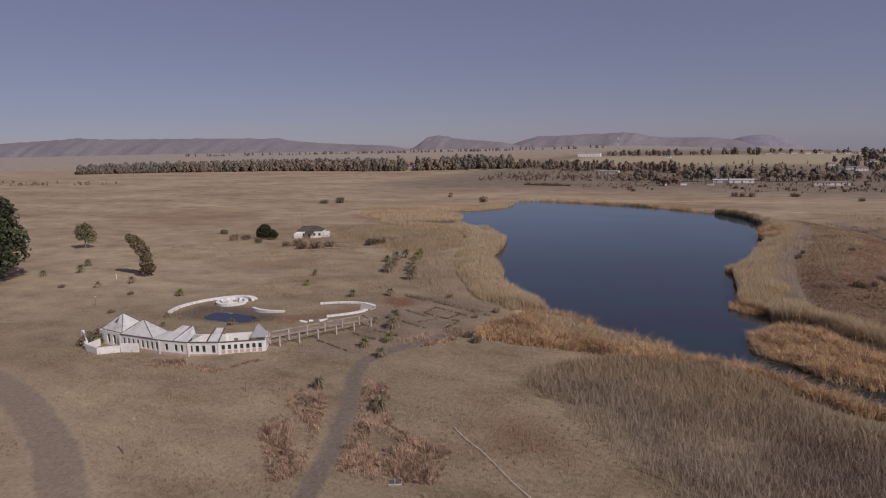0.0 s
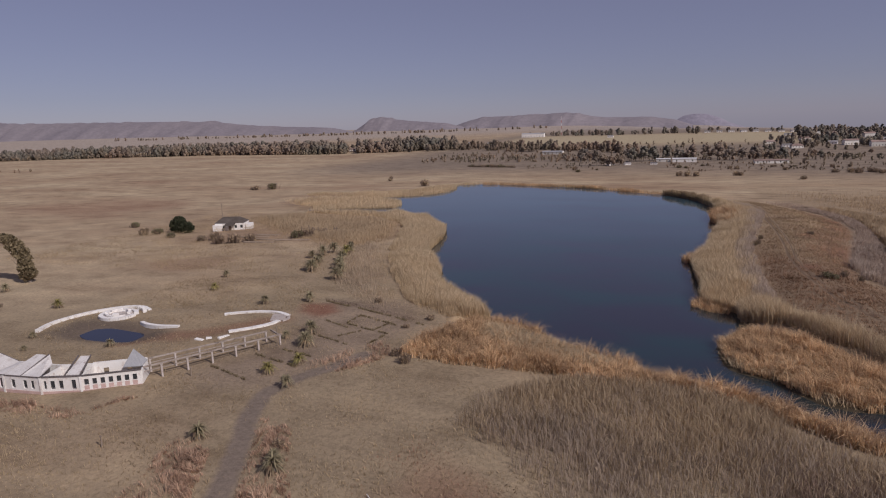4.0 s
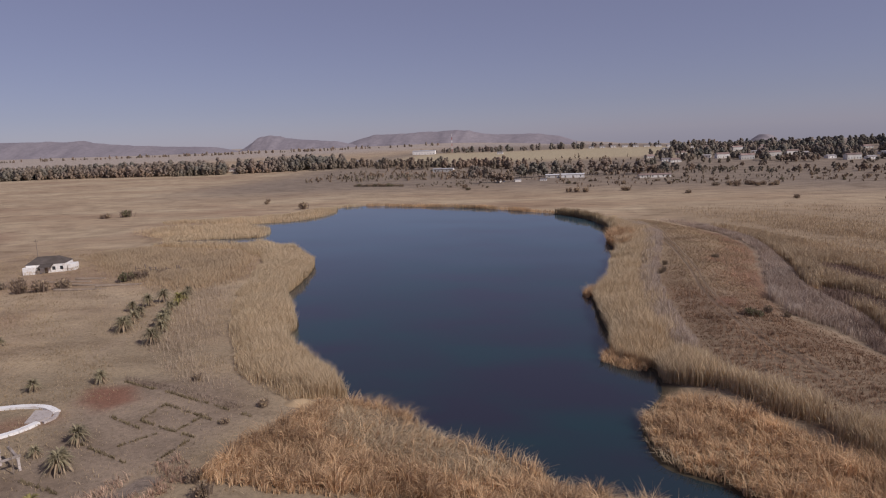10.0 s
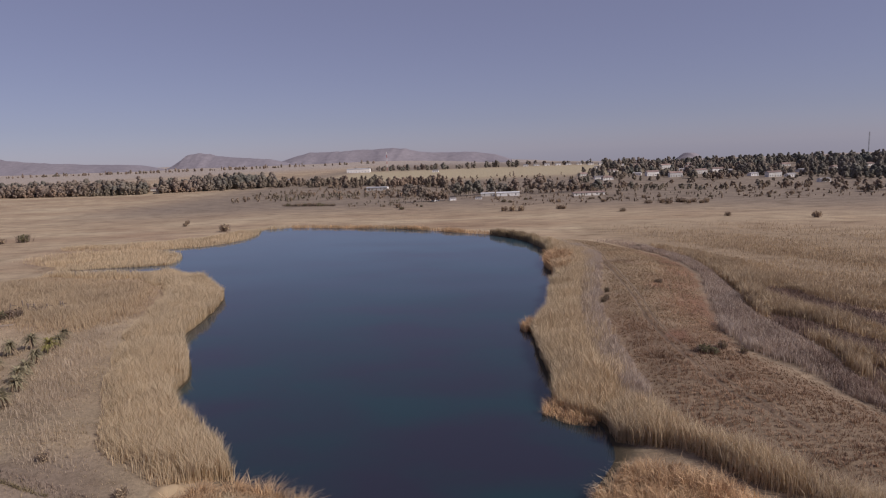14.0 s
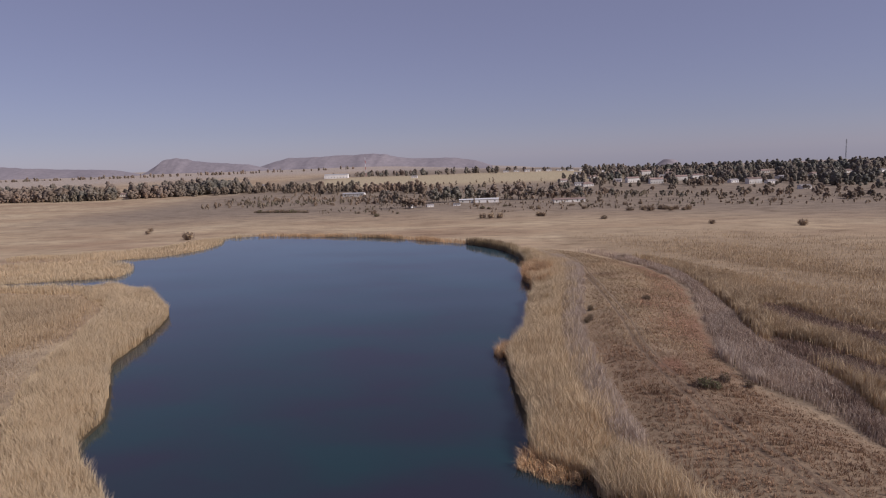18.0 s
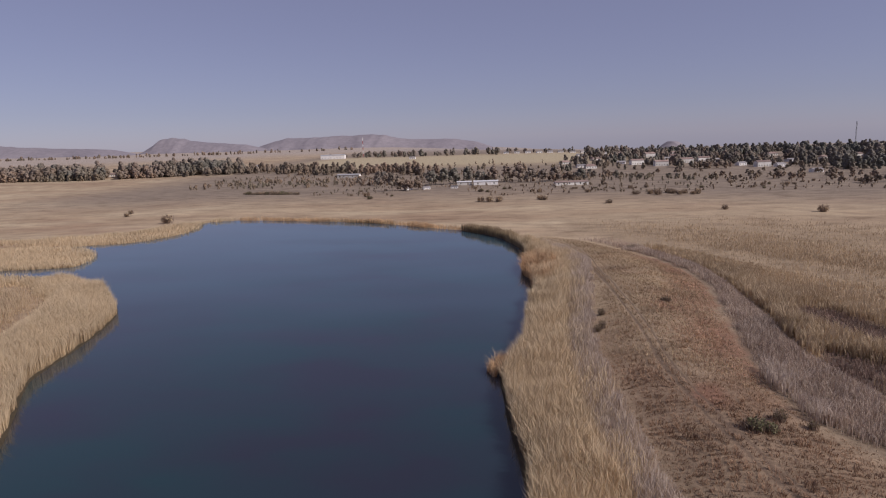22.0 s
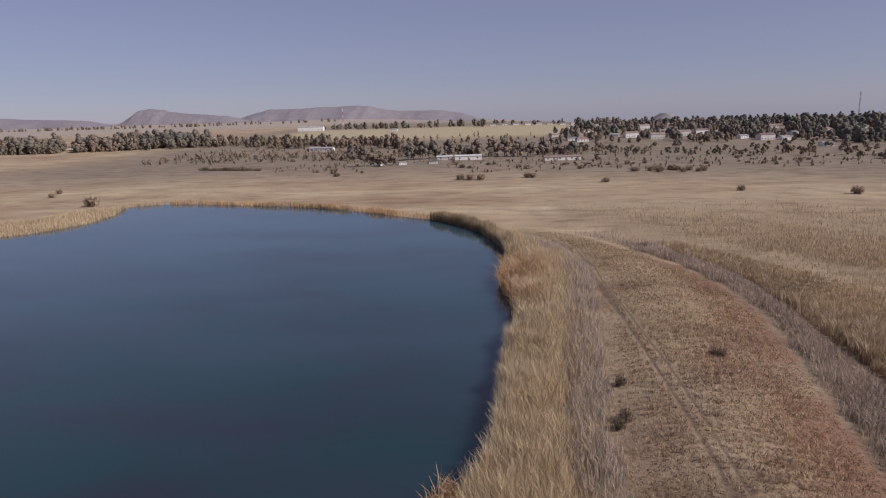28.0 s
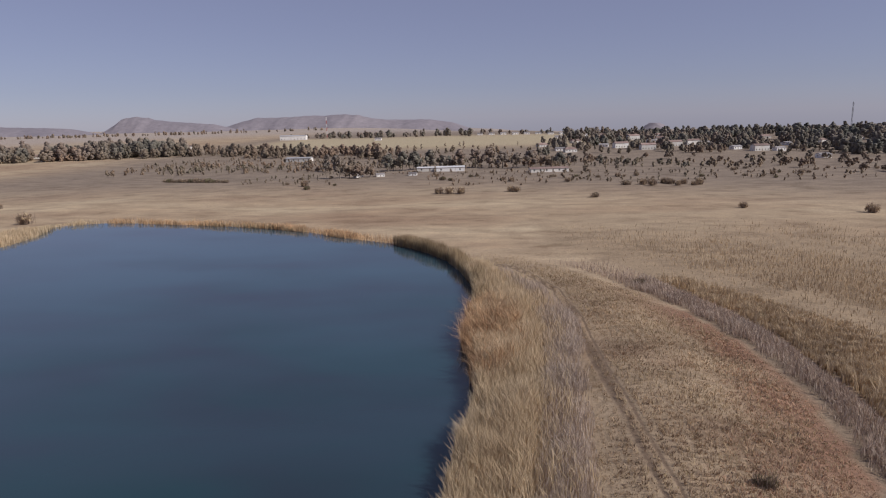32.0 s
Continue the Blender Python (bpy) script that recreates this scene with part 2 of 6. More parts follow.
def mesh_of(name, verts, faces, material, attrs=None, smooth=False):
    """A mesh from arrays; faces of one size."""
    me = bpy.data.meshes.new(name)
    verts, faces = np.asarray(verts, np.float32), np.asarray(faces, np.int32)
    me.vertices.add(len(verts))
    me.vertices.foreach_set("co", verts.ravel())
    k = faces.shape[1]
    me.loops.add(faces.size)
    me.loops.foreach_set("vertex_index", faces.ravel())
    me.polygons.add(len(faces))
    me.polygons.foreach_set("loop_start", np.arange(0, faces.size, k, dtype=np.int32))
    me.polygons.foreach_set("loop_total", np.full(len(faces), k, np.int32))
    if smooth:
        me.polygons.foreach_set("use_smooth", np.ones(len(faces), bool))
    for key, values in (attrs or {}).items():
        a = me.attributes.new(key, "FLOAT", "POINT")
        a.data.foreach_set("value", np.asarray(values, np.float32))
    me.update(calc_edges=True)
    me.materials.append(material)
    return me


# ---- ground ----
def spread(lo, hi, fine, out_lo, out_hi, grow=1.09):
    mid = list(np.arange(lo, hi, fine))
    s, v = fine, mid[-1]
    while v < out_hi:
        s *= grow
        v += s
        mid.append(v)
    s, v, low = fine, lo, []
    while v > out_lo:
        s *= grow
        v -= s
        low.append(v)
    return np.array(low[::-1] + mid)


gx, gy = spread(-150, 75, 1.4, -6800, 3300), spread(35, 395, 1.4, -1200, 4450)
X, Y = np.meshgrid(gx, gy)
fx, fy = X.ravel(), Y.ravel()
near = (fx > -180) & (fx < 80) & (fy > 60) & (fy < 430)
fz = land(fx, fy)
fz[near] = ground_z(fx[near], fy[near])
side = np.full(len(fx), 500.0)
side[near] = lake_side(fx[near], fy[near])
nx, ny = len(gx), len(gy)
idx = np.arange(nx * ny).reshape(ny, nx)
quads = np.stack([idx[:-1, :-1], idx[:-1, 1:], idx[1:, 1:], idx[1:, :-1]], -1).reshape(-1, 4)

ROAD = [(-160, 62), (-135, 60.5), (-121, 58.8), (-109.3, 56.5), (-98, 53.4), (-87, 49.4), (-76.5, 45.1), (-64.3, 38.3), (-55, 31), (-44, 16)]
PATH_DIRT = [(-34, 38), (-38.6, 49.4), (-42.7, 60), (-47, 69), (-51, 76.5), (-55, 83), (-57, 89), (-55.4, 94), (-52.2, 99), (-50, 106)]
TRACK = [(29, 141), (27.3, 147), (25.3, 152), (24.2, 160), (22.8, 170), (21.8, 179), (21.6, 192), (22, 205), (22.2, 220), (21.8, 236), (21.6, 251), (21.8, 270), (20.5, 288), (16, 302), (9.5, 316), (-6, 345)]
SOIL_EDGE = [(44, 130), (41, 148), (40.2, 154), (38.9, 164), (33.4, 172), (32.8, 180), (33.6, 188), (35, 198), (37, 210), (39, 219), (40.8, 228), (42.8, 237), (43.6, 245), (44.3, 255), (43.6, 264), (40.5, 279), (36.6, 292), (30, 306), (21, 322), (10, 340)]
MARSH_LINE = [(46, 130), (45, 150), (46, 163), (47, 175), (46.3, 185), (44.8, 196), (45, 206), (46.5, 215), (47.8, 226), (48.6, 236), (49.6, 247), (50.5, 262), (49.2, 276), (46, 290), (42, 306), (37, 323), (24, 345)]
BANK_AREA = [(17, 130), (14.5, 150), (13.5, 168), (13.5, 184), (13, 198), (14.5, 212), (17.5, 234), (20, 252), (21.5, 268), (19, 288), (12, 306), (2, 328), (8, 342)] + SOIL_EDGE[::-1]
YARD = [(-73, 91), (-66, 88), (-57, 91), (-52, 104), (-47, 125), (-56, 136), (-73, 133), (-76, 124), (-69, 113), (-69, 102)]
ARENA = [(-118, 100), (-112, 98), (-98, 99), (-92, 103), (-94, 108), (-103, 110), (-114, 111), (-119, 107)]
REDSTRIP = [(-96, 101), (-88, 106), (-80, 113), (-76, 118)]
RED_EARTH = [(-78, 129.5), (-71, 131), (-67, 126), (-69.5, 122), (-75, 124)]
BARE = [(-28, 79), (-21, 78), (-16.5, 74.5), (-12, 69), (-20, 65), (-28, 69)]


def soft_in(poly, x, y, edge=2.0):
    d = to_line(poly, x, y, True)
    return np.where(inside(poly, x, y), step(-edge, edge, d), step(edge, -edge, d))

HOLLOWS = ([(49, 219), (57, 228), (61, 224), (64, 215), (66.5, 206), (74, 196), (84, 188), (80, 180), (69, 188), (59, 199), (53, 210)],
           [(46.5, 202), (52, 197), (56.5, 188), (60.5, 178), (66, 167), (59, 160), (52, 171), (47.5, 183), (44.5, 192)],
           [(50, 170), (56, 162), (62, 150), (56, 141), (49, 149), (46.5, 162)])


def hollow_at(x, y):
    """How far a place lies in the marsh's low hollows, 0 to 1."""
    return np.maximum.reduce([soft_in(h, x, y, 1.2) for h in HOLLOWS])


def masks(x, y):
    road = step(3.8, 2.8, to_line(ROAD, x, y))
    path = np.maximum(step(2.0, 1.3, to_line(PATH_DIRT, x, y)), 0.85 * soft_in(YARD, x, y, 4.0))
    red = np.maximum.reduce([0.65 * step(4.0, 1.0, to_line(REDSTRIP, x, y) + 1.2 * rough(x, y, 3, 2)), soft_in(RED_EARTH, x, y, 1.5), 0.5 * soft_in(BARE, x, y, 4.0) * step(-0.6, 0.3, rough(x, y, 3, 5) + 0.2), 0.5 * step(1.0, 0.3, np.hypot((x + 330) / 75, (y - 290) / 55) + 0.3 * rough(x, y, 25, 3)), 0.4 * step(1.0, 0.3, np.hypot((x + 200) / 45, (y - 318) / 26) + 0.3 * rough(x, y, 18, 3)), 0.35 * step(1.0, 0.3, np.hypot((x + 140) / 26, (y - 158) / 13) + 0.3 * rough(x, y, 9, 3)), 0.35 * step(0.3, 0.9, rough(x, y, 45, 5)) * step(-60, -120, x) * step(600, 350, y),
                             0.75 * step(10, 2.5, to_line(SOIL_EDGE, x, y) + 1.5 * rough(x, y, 4, 6)) * step(-0.5, 0.4, rough(x, y, 9, 2) + 0.2) * step(168, 190, y) * step(300, 275, y) * inside(BANK_AREA, x, y),
                             0.8 * step(1.0, 0.5, np.hypot((x - 24) / 2.6, (y - 179) / 5.5) + 0.2 * rough(x, y, 2.5, 3)), 0.25 * step(1.0, 0.4, np.hypot((x - 33) / 8, (y - 212) / 26) + 0.25 * rough(x, y, 5, 4))])
    return road, path, red, np.minimum(to_line(TRACK, x, y), 30)


_, _, redm, trackm = masks(fx, fy)
# Haze painted into the ground: it turns pale grey with distance.
far_haze = 0.8 * step(1250, 2200, np.hypot(fx, fy))
pale = soft_in(BANK_AREA, fx, fy, 4.0) * step(345, 300, fy)
dusk = soft_in(BANK_AREA, fx, fy, 3.0) * np.maximum(0.85 * step(212, 178, fy + 1.3 * (fx - 18) + 8 * rough(fx, fy, 9, 4)), 0.55 * step(0.1, 0.8, rough(fx, fy, 6.5, 7)) * step(300, 240, fy))
marsh = step(-2, 4, fx - np.interp(fy, [p[1] for p in MARSH_LINE], [p[0] for p in MARSH_LINE])) * step(110, 140, fy) * step(480, 340, fy + 0.3 * fx) * step(330, 180, fx)
ditch = soft_in(SOIL_EDGE + MARSH_LINE[::-1], fx, fy, 2.5) * step(300, 262, fy)
sunk = hollow_at(fx, fy)
wet = step(3.0, 0.0, side)
olive = 0.8 * step(150, 70, np.hypot(fx + 50, (fy - 60) * 0.9)) * step(-0.6, 0.5, rough(fx, fy, 25, 8) + 0.4)
verge = 0.5 * step(2.2, 0.8, to_line([(-88, 140), (-91, 155), (-96, 170), (-99, 186)], fx, fy) + 0.5 * rough(fx, fy, 4)) + 0.6 * step(6.0, 4.0, to_line(ROAD, fx, fy) + 0.8 * rough(fx, fy, 5))
yellow = step(880, 960, fy) * step(1230, 1180, fy) * step(-330, -260, fx) * step(190, 130, fx - 0.1 * (fy - 1000))
far_grey = step(450, 600, fy + 0.35 * np.maximum(fx, 0)) * (1 - yellow) * step(-420, -300, fx + 0.0 * fy)

GROUND, n, l, b = nodes_of("ground_grass_soil")
pos = n.new("ShaderNodeNewGeometry").outputs["Position"]


def attr(n, name):
    a = n.new("ShaderNodeAttribute")
    a.attribute_name = name
    return a.outputs["Fac"]


huge = noise_node(n, l, 0.008, 6, 0.6, pos, (1.0, 2.6, 1.0))
mid = noise_node(n, l, 0.07, 8, 0.65, pos, (1.0, 1.8, 1.0))
fine = noise_node(n, l, 1.6, 8, 0.75, pos)
r1 = ramp(n, ((0.30, (0.31, 0.215, 0.14)), (0.5, (0.405, 0.305, 0.20)), (0.70, (0.49, 0.39, 0.26))))
l.new(huge.outputs[0], r1.inputs[0])
r2 = ramp(n, ((0.28, (0.64, 0.60, 0.57)), (0.48, (0.95, 0.94, 0.93)), (0.70, (1.20, 1.18, 1.14))))
l.new(mid.outputs[0], r2.inputs[0])
r3 = ramp(n, ((0.25, (0.60, 0.58, 0.56)), (0.5, (1.0, 1.0, 1.0)), (0.75, (1.32, 1.3, 1.26))))
l.new(fine.outputs[0], r3.inputs[0])
col = mixed(n, l, 1.0, r1.outputs[0], r2.outputs[0], "MULTIPLY")
col = mixed(n, l, attr(n, "far_grey"), col, mixed(n, l, 1.0, (0.25, 0.198, 0.15), r2.outputs[0], "MULTIPLY"))
col = mixed(n, l, attr(n, "far_haze"), col, mixed(n, l, 1.0, (0.40, 0.34, 0.295), r2.outputs[0], "MULTIPLY"))
col = mixed(n, l, attr(n, "yellow"), col, (0.42, 0.342, 0.22))
col = mixed(n, l, attr(n, "pale"), col, mixed(n, l, 1.0, (0.36, 0.272, 0.18), r2.outputs[0], "MULTIPLY"))
col = mixed(n, l, attr(n, "marsh"), col, mixed(n, l, 1.0, (0.335, 0.252, 0.165), r2.outputs[0], "MULTIPLY"))
col = mixed(n, l, attr(n, "dusk"), col, mixed(n, l, 1.0, (0.235, 0.156, 0.104), r2.outputs[0], "MULTIPLY"))
col = mixed(n, l, attr(n, "ditch"), col, mixed(n, l, 1.0, (0.23, 0.175, 0.125), r2.outputs[0], "MULTIPLY"))
col = mixed(n, l, attr(n, "sunk"), col, (0.13, 0.095, 0.075))
col = mixed(n, l, attr(n, "olive"), col, mixed(n, l, 1.0, (0.295, 0.232, 0.152), r2.outputs[0], "MULTIPLY"))
col = mixed(n, l, attr(n, "path"), col, mixed(n, l, 1.0, (0.275, 0.21, 0.155), r2.outputs[0], "MULTIPLY"))
col = mixed(n, l, attr(n, "red"), col, (0.235, 0.122, 0.08))
col = mixed(n, l, attr(n, "verge"), col, (0.38, 0.29, 0.195))
def strip(name, half, soft):
    """A band along a line, with a ragged edge."""
    a = n.new("ShaderNodeMath")
    a.operation = "MULTIPLY_ADD"
    a.inputs[1].default_value = 1.6
    l.new(noise_node(n, l, 0.45, 5, 0.65, pos).outputs[0], a.inputs[0])
    l.new(attr(n, name), a.inputs[2])
    k = n.new("ShaderNodeMapRange")
    k.inputs["From Min"].default_value, k.inputs["From Max"].default_value = half + 0.8 + soft, half + 0.8
    l.new(a.outputs[0], k.inputs["Value"])
    return k.outputs[0]


col = mixed(n, l, attr(n, "mud"), col, (0.13, 0.10, 0.08))
col = mixed(n, l, strip("path_d", 0.95, 0.9), col, (0.22, 0.172, 0.134))
col = mixed(n, l, strip("road_d", 2.3, 0.7), col, (0.285, 0.218, 0.16))
rut = n.new("ShaderNodeMath")
rut.operation = "PINGPONG"
rut.inputs[1].default_value = 30.0
l.new(attr(n, "track"), rut.inputs[0])
wob = n.new("ShaderNodeMath")
wob.operation = "MULTIPLY_ADD"
wob.inputs[1].default_value, wob.inputs[2].default_value = 0.5, -0.25
l.new(noise_node(n, l, 0.5, 3, 0.5, pos).outputs[0], wob.inputs[0])
add = n.new("ShaderNodeMath")
l.new(rut.outputs[0], add.inputs[0])
l.new(wob.outputs[0], add.inputs[1])
rr = ramp(n, ((0.016, (0, 0, 0)), (0.021, (0.8, 0.8, 0.8)), (0.027, (0.8, 0.8, 0.8)), (0.033, (0, 0, 0))))
sc = n.new("ShaderNodeMath")
sc.operation = "MULTIPLY"
sc.inputs[1].default_value = 1 / 30
l.new(add.outputs[0], sc.inputs[0])
l.new(sc.outputs[0], rr.inputs[0])
col = mixed(n, l, rr.outputs[0], col, (0.16, 0.11, 0.076))
col = mixed(n, l, attr(n, "wet"), col, (0.07, 0.055, 0.035))
col = mixed(n, l, 1.0, col, r3.outputs[0], "MULTIPLY")
l.new(col, b.inputs["Base Color"])
b.inputs["Roughness"].default_value, b.inputs["Specular IOR Level"].default_value = 0.95, 0.1
bump(n, l, b, fine.outputs[0], 0.6, 0.25)
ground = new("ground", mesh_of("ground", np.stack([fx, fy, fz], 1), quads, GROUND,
             dict(dusk=dusk, marsh=marsh, ditch=ditch, sunk=sunk, path=0.8 * soft_in(YARD, fx, fy, 4.0), red=redm, track=trackm, pale=pale, wet=wet, yellow=yellow, far_grey=far_grey, olive=olive, far_haze=far_haze, mud=0.85 * soft_in(ARENA, fx, fy, 2.5), road_d=np.minimum(to_line(ROAD, fx, fy), 30), path_d=np.minimum(to_line(PATH_DIRT, fx, fy), 30), verge=verge), True))
tagged(ground, "dry winter grassland with bare soil, tracks and marsh", "ground", kind="structure")

# ---- water ----
WATER, n, l, b = nodes_of("lake_water")
pos = n.new("ShaderNodeNewGeometry").outputs["Position"]
w1 = noise_node(n, l, 0.03, 3, 0.5, pos, (1.0, 2.0, 1.0))
rw = ramp(n, ((0.36, (0.020, 0.020, 0.032)), (0.64, (0.010, 0.034, 0.038))))
l.new(w1.outputs[0], rw.inputs[0])
# Far water painted a brighter teal, standing in for sky reflected at low angles.
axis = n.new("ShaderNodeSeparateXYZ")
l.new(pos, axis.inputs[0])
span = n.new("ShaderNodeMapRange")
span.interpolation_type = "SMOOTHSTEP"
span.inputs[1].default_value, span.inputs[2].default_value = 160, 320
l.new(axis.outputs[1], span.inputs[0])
far_sheen = n.new("ShaderNodeMath")
far_sheen.operation = "MULTIPLY"
l.new(span.outputs[0], far_sheen.inputs[0])
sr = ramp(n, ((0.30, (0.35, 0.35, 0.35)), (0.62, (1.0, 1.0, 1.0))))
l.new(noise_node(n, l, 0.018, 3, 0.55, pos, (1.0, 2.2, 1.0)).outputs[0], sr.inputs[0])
l.new(sr.outputs[0], far_sheen.inputs[1])
l.new(mixed(n, l, far_sheen.outputs[0], rw.outputs[0], (0.036, 0.080, 0.103)), b.inputs["Base Color"])
b.inputs["Roughness"].default_value, b.inputs["IOR"].default_value = 0.02, 1.52
w2 = noise_node(n, l, 2.2, 4, 0.6, pos, (1.0, 1.6, 1.0))
bump(n, l, b, w2.outputs[0], 0.005, 0.1)


def flat_face(name, loop, z, material):
    bm = bmesh.new()
    f = bm.faces.new([bm.verts.new((x, y, z)) for x, y in loop])
    bmesh.ops.triangulate(bm, faces=[f])
    me = bpy.data.meshes.new(name)
    bm.to_mesh(me)
    bm.free()
    me.materials.append(material)
    return me


def grown(loop, by):
    p = np.asarray(loop)
    t = np.roll(p, -1, 0) - np.roll(p, 1, 0)
    nrm = np.stack([t[:, 1], -t[:, 0]], 1) / (np.linalg.norm(t, axis=1)[:, None] + 1e-9)
    area = np.sum(p[:, 0] * np.roll(p[:, 1], -1) - np.roll(p[:, 0], -1) * p[:, 1])
    return p + nrm * by * np.sign(area)


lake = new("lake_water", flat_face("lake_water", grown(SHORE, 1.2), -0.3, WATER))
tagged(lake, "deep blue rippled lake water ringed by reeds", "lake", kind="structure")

# ---- reeds and grass ----


def blades(x, y, z, h, w, lean, bend, yaw=None, seed=1, tip_from=0.55):
    """Arrays of narrow bent blades, four triangles' worth each: a stem quad and a pointed tip."""
    g = np.random.default_rng(seed)
    k = len(x)
    yaw = g.uniform(0, 2 * np.pi, k) if yaw is None else yaw
    ca, sa = np.cos(yaw), np.sin(yaw)
    face = g.uniform(0, np.pi, k)
    wx, wy = np.cos(face) * w / 2, np.sin(face) * w / 2
    m = 0.6
    mx, my = x + ca * lean * h * m, y + sa * lean * h * m
    tx, ty = x + ca * (lean + bend) * h, y + sa * (lean + bend) * h
    mz, tz = z + h * m, z + h * np.sqrt(np.clip(1 - (lean + bend) ** 2 * 0.5, 0.2, 1))
    v = np.stack([np.stack([x - wx, y - wy, z], 1), np.stack([x + wx, y + wy, z], 1), np.stack([mx + wx, my + wy, mz], 1),
                  np.stack([mx - wx, my - wy, mz], 1), np.stack([tx, ty, tz], 1)], 1)
    base = (np.arange(k) * 5)[:, None]
    tri = np.concatenate([base + [0, 1, 2], base + [0, 2, 3], base + [3, 2, 4]], 0)
    return v.reshape(-1, 3), tri, np.tile([0, 0, tip_from, tip_from, 1.0], k)


def scatter(poly, per_m2, seed, keep=None):
    g = np.random.default_rng(seed)
    p = np.asarray(poly, float)
    (x0, y0), (x1, y1) = p.min(0), p.max(0)
    k = int((x1 - x0) * (y1 - y0) * per_m2)
    x, y = g.uniform(x0, x1, k), g.uniform(y0, y1, k)
    ok = inside(p, x, y)
    x, y = x[ok], y[ok]
    if keep is not None:
        ok = keep(x, y, g)
        x, y = x[ok], y[ok]
    return x, y


def reed_bed(name, poly, per_m2, h0, h1, width, material, label, seed, lean=0.12, bend=0.2, wind=None, keep=None, patchy=0.25, taper=6.0, soft=0.0, ragged=0.35, tussock=0.0, tall=None):
    x, y = scatter(poly, per_m2, seed, keep)
    g = np.random.default_rng(seed + 1)
    if keep is None or soft:
        edge = to_line(poly, x, y, True)
        ls = lake_side(x, y)
        ok = ((ls < 4.5) & (ls > ragged * (rough(x, y, 1.9, seed) + 0.35) - 0.6)) | (g.uniform(0, 1, len(x)) < 0.12 + (edge + 1.6 * rough(x, y, 3.1, seed)) / (soft or 3.0)) & (ls > 1.0)
        x, y = x[ok], y[ok]
    h = g.uniform(h0, h1, len(x)) * (1 + patchy * rough(x, y, 5, seed) + 0.5 * patchy * rough(x, y, 1.7, seed + 2))
    edge = to_line(poly, x, y, True)
    h = h * np.where(lake_side(x, y) < 4.5, 1.0, np.clip(0.35 + edge / taper, 0, 1)) if taper else h
    h = h * tall(x, y) if tall else h
    yaw = None if wind is None else wind + g.normal(0, 0.9, len(x)) + 1.2 * rough(x, y, 4, seed)
    if tussock:
        ux, uy = x / tussock + 0.9 * rough(x, y, tussock * 2.7, seed), y / tussock + 0.9 * rough(x, y, tussock * 2.3, seed + 4)
        ci, cj = np.floor(ux), np.floor(uy)
        ha, hb = np.sin(ci * 127.1 + cj * 311.7) * 43758.5, np.sin(ci * 269.5 + cj * 183.3) * 43758.5
        cx = x + (ci + 0.05 + 0.9 * (ha - np.floor(ha)) - ux) * tussock
        cy = y + (cj + 0.05 + 0.9 * (hb - np.floor(hb)) - uy) * tussock
        away = np.hypot(x - cx, y - cy)
        x, y = cx + (x - cx) * 0.72, cy + (y - cy) * 0.72
        out = np.arctan2(y - cy, x - cx) + g.normal(0, 0.4, len(x))
        yaw = out if yaw is None else np.where(g.uniform(0, 1, len(x)) < 0.65, out, yaw)
        h = h * np.clip(1.2 - 0.45 * away / tussock, 0.5, 1.2) * (1 + 0.25 * np.sin(ci * 5.1 + cj * 3.7))
    v, f, t = blades(x, y, np.maximum(ground_z(x, y), -0.6) - 0.05, h, width * g.uniform(0.7, 1.4, len(x)), lean * g.uniform(0.2, 1.6, len(x)), bend * g.uniform(0.2, 1.6, len(x)), yaw, seed + 2)
    ob = new(name, mesh_of(name, v, f, material, {"tip": t}))
    return tagged(ob, label, name.replace("_", " "), kind="stuff")


LEFT_BELT = [(-34, 134), (-39, 142), (-46, 148), (-53, 154), (-57, 158), (-58.5, 168), (-66, 177.5), (-73.4, 190), (-75.6, 200.5), (-78, 212), (-80.6, 222), (-84.5, 231), (-91, 239.5), (-102, 254),
             (-118, 262), (-126, 256), (-118, 246), (-106, 236), (-98, 218), (-93, 205), (-86, 186), (-79, 172), (-70, 156), (-64, 148), (-58, 138), (-52, 133), (-44, 129)]
reed_bed("reed_bed", LEFT_BELT, 40, 2.2, 3.2, 0.05, REED, "tall pale straw-coloured reeds standing along the shore", 11)
RIGHT_BELT = [(1, 306), (4, 294), (4.2, 280), (4.4, 268), (5.8, 255), (4.9, 241), (2.5, 231), (2.2, 221), (1.2, 209), (-0.6, 201), (-2.8, 197.5), (-2.7, 192), (-2.2, 187), (-1.5, 178), (-0.4, 169), (0.2, 161), (0.2, 157), (3.5, 151.5), (6, 150.5), (7, 147), (8, 144),
              (15.2, 139), (20.2, 131), (23.3, 127), (26.5, 121.5), (38, 109), (50, 98), (54, 101), (42, 113.5), (31.5, 124.5), (28, 129.5), (24, 135), (18.5, 142.5), (13.5, 151), (10, 163), (9, 182), (9.5, 202), (11, 216), (12.8, 233), (15, 250), (16.5, 268), (14, 288), (8, 308)]
reed_bed("reed_bed", RIGHT_BELT, 50, 2.4, 3.4, 0.05, REED, "tall pale straw-coloured reeds on the bank above the water", 21, taper=1.6)
SOUTH_CLUMP = [(-45, 116), (-45, 107), (-39, 105), (-31, 107), (-24, 106.5), (-18, 105.5), (-10, 105.5), (-4, 106.5), (2, 105.5), (6, 104), (12, 100.5), (18, 96.5), (26, 95.5), (34, 95), (33, 97.3), (24, 98.6), (19, 101), (14, 103.7), (10.8, 106.5), (6.2, 107.8), (3.5, 109.6), (1.9, 111.8),
               (-2.8, 111.8), (-5.5, 113.5), (-8, 118), (-15, 119.5), (-21.5, 123.5), (-26, 129), (-33, 131), (-40, 128), (-42, 121)]
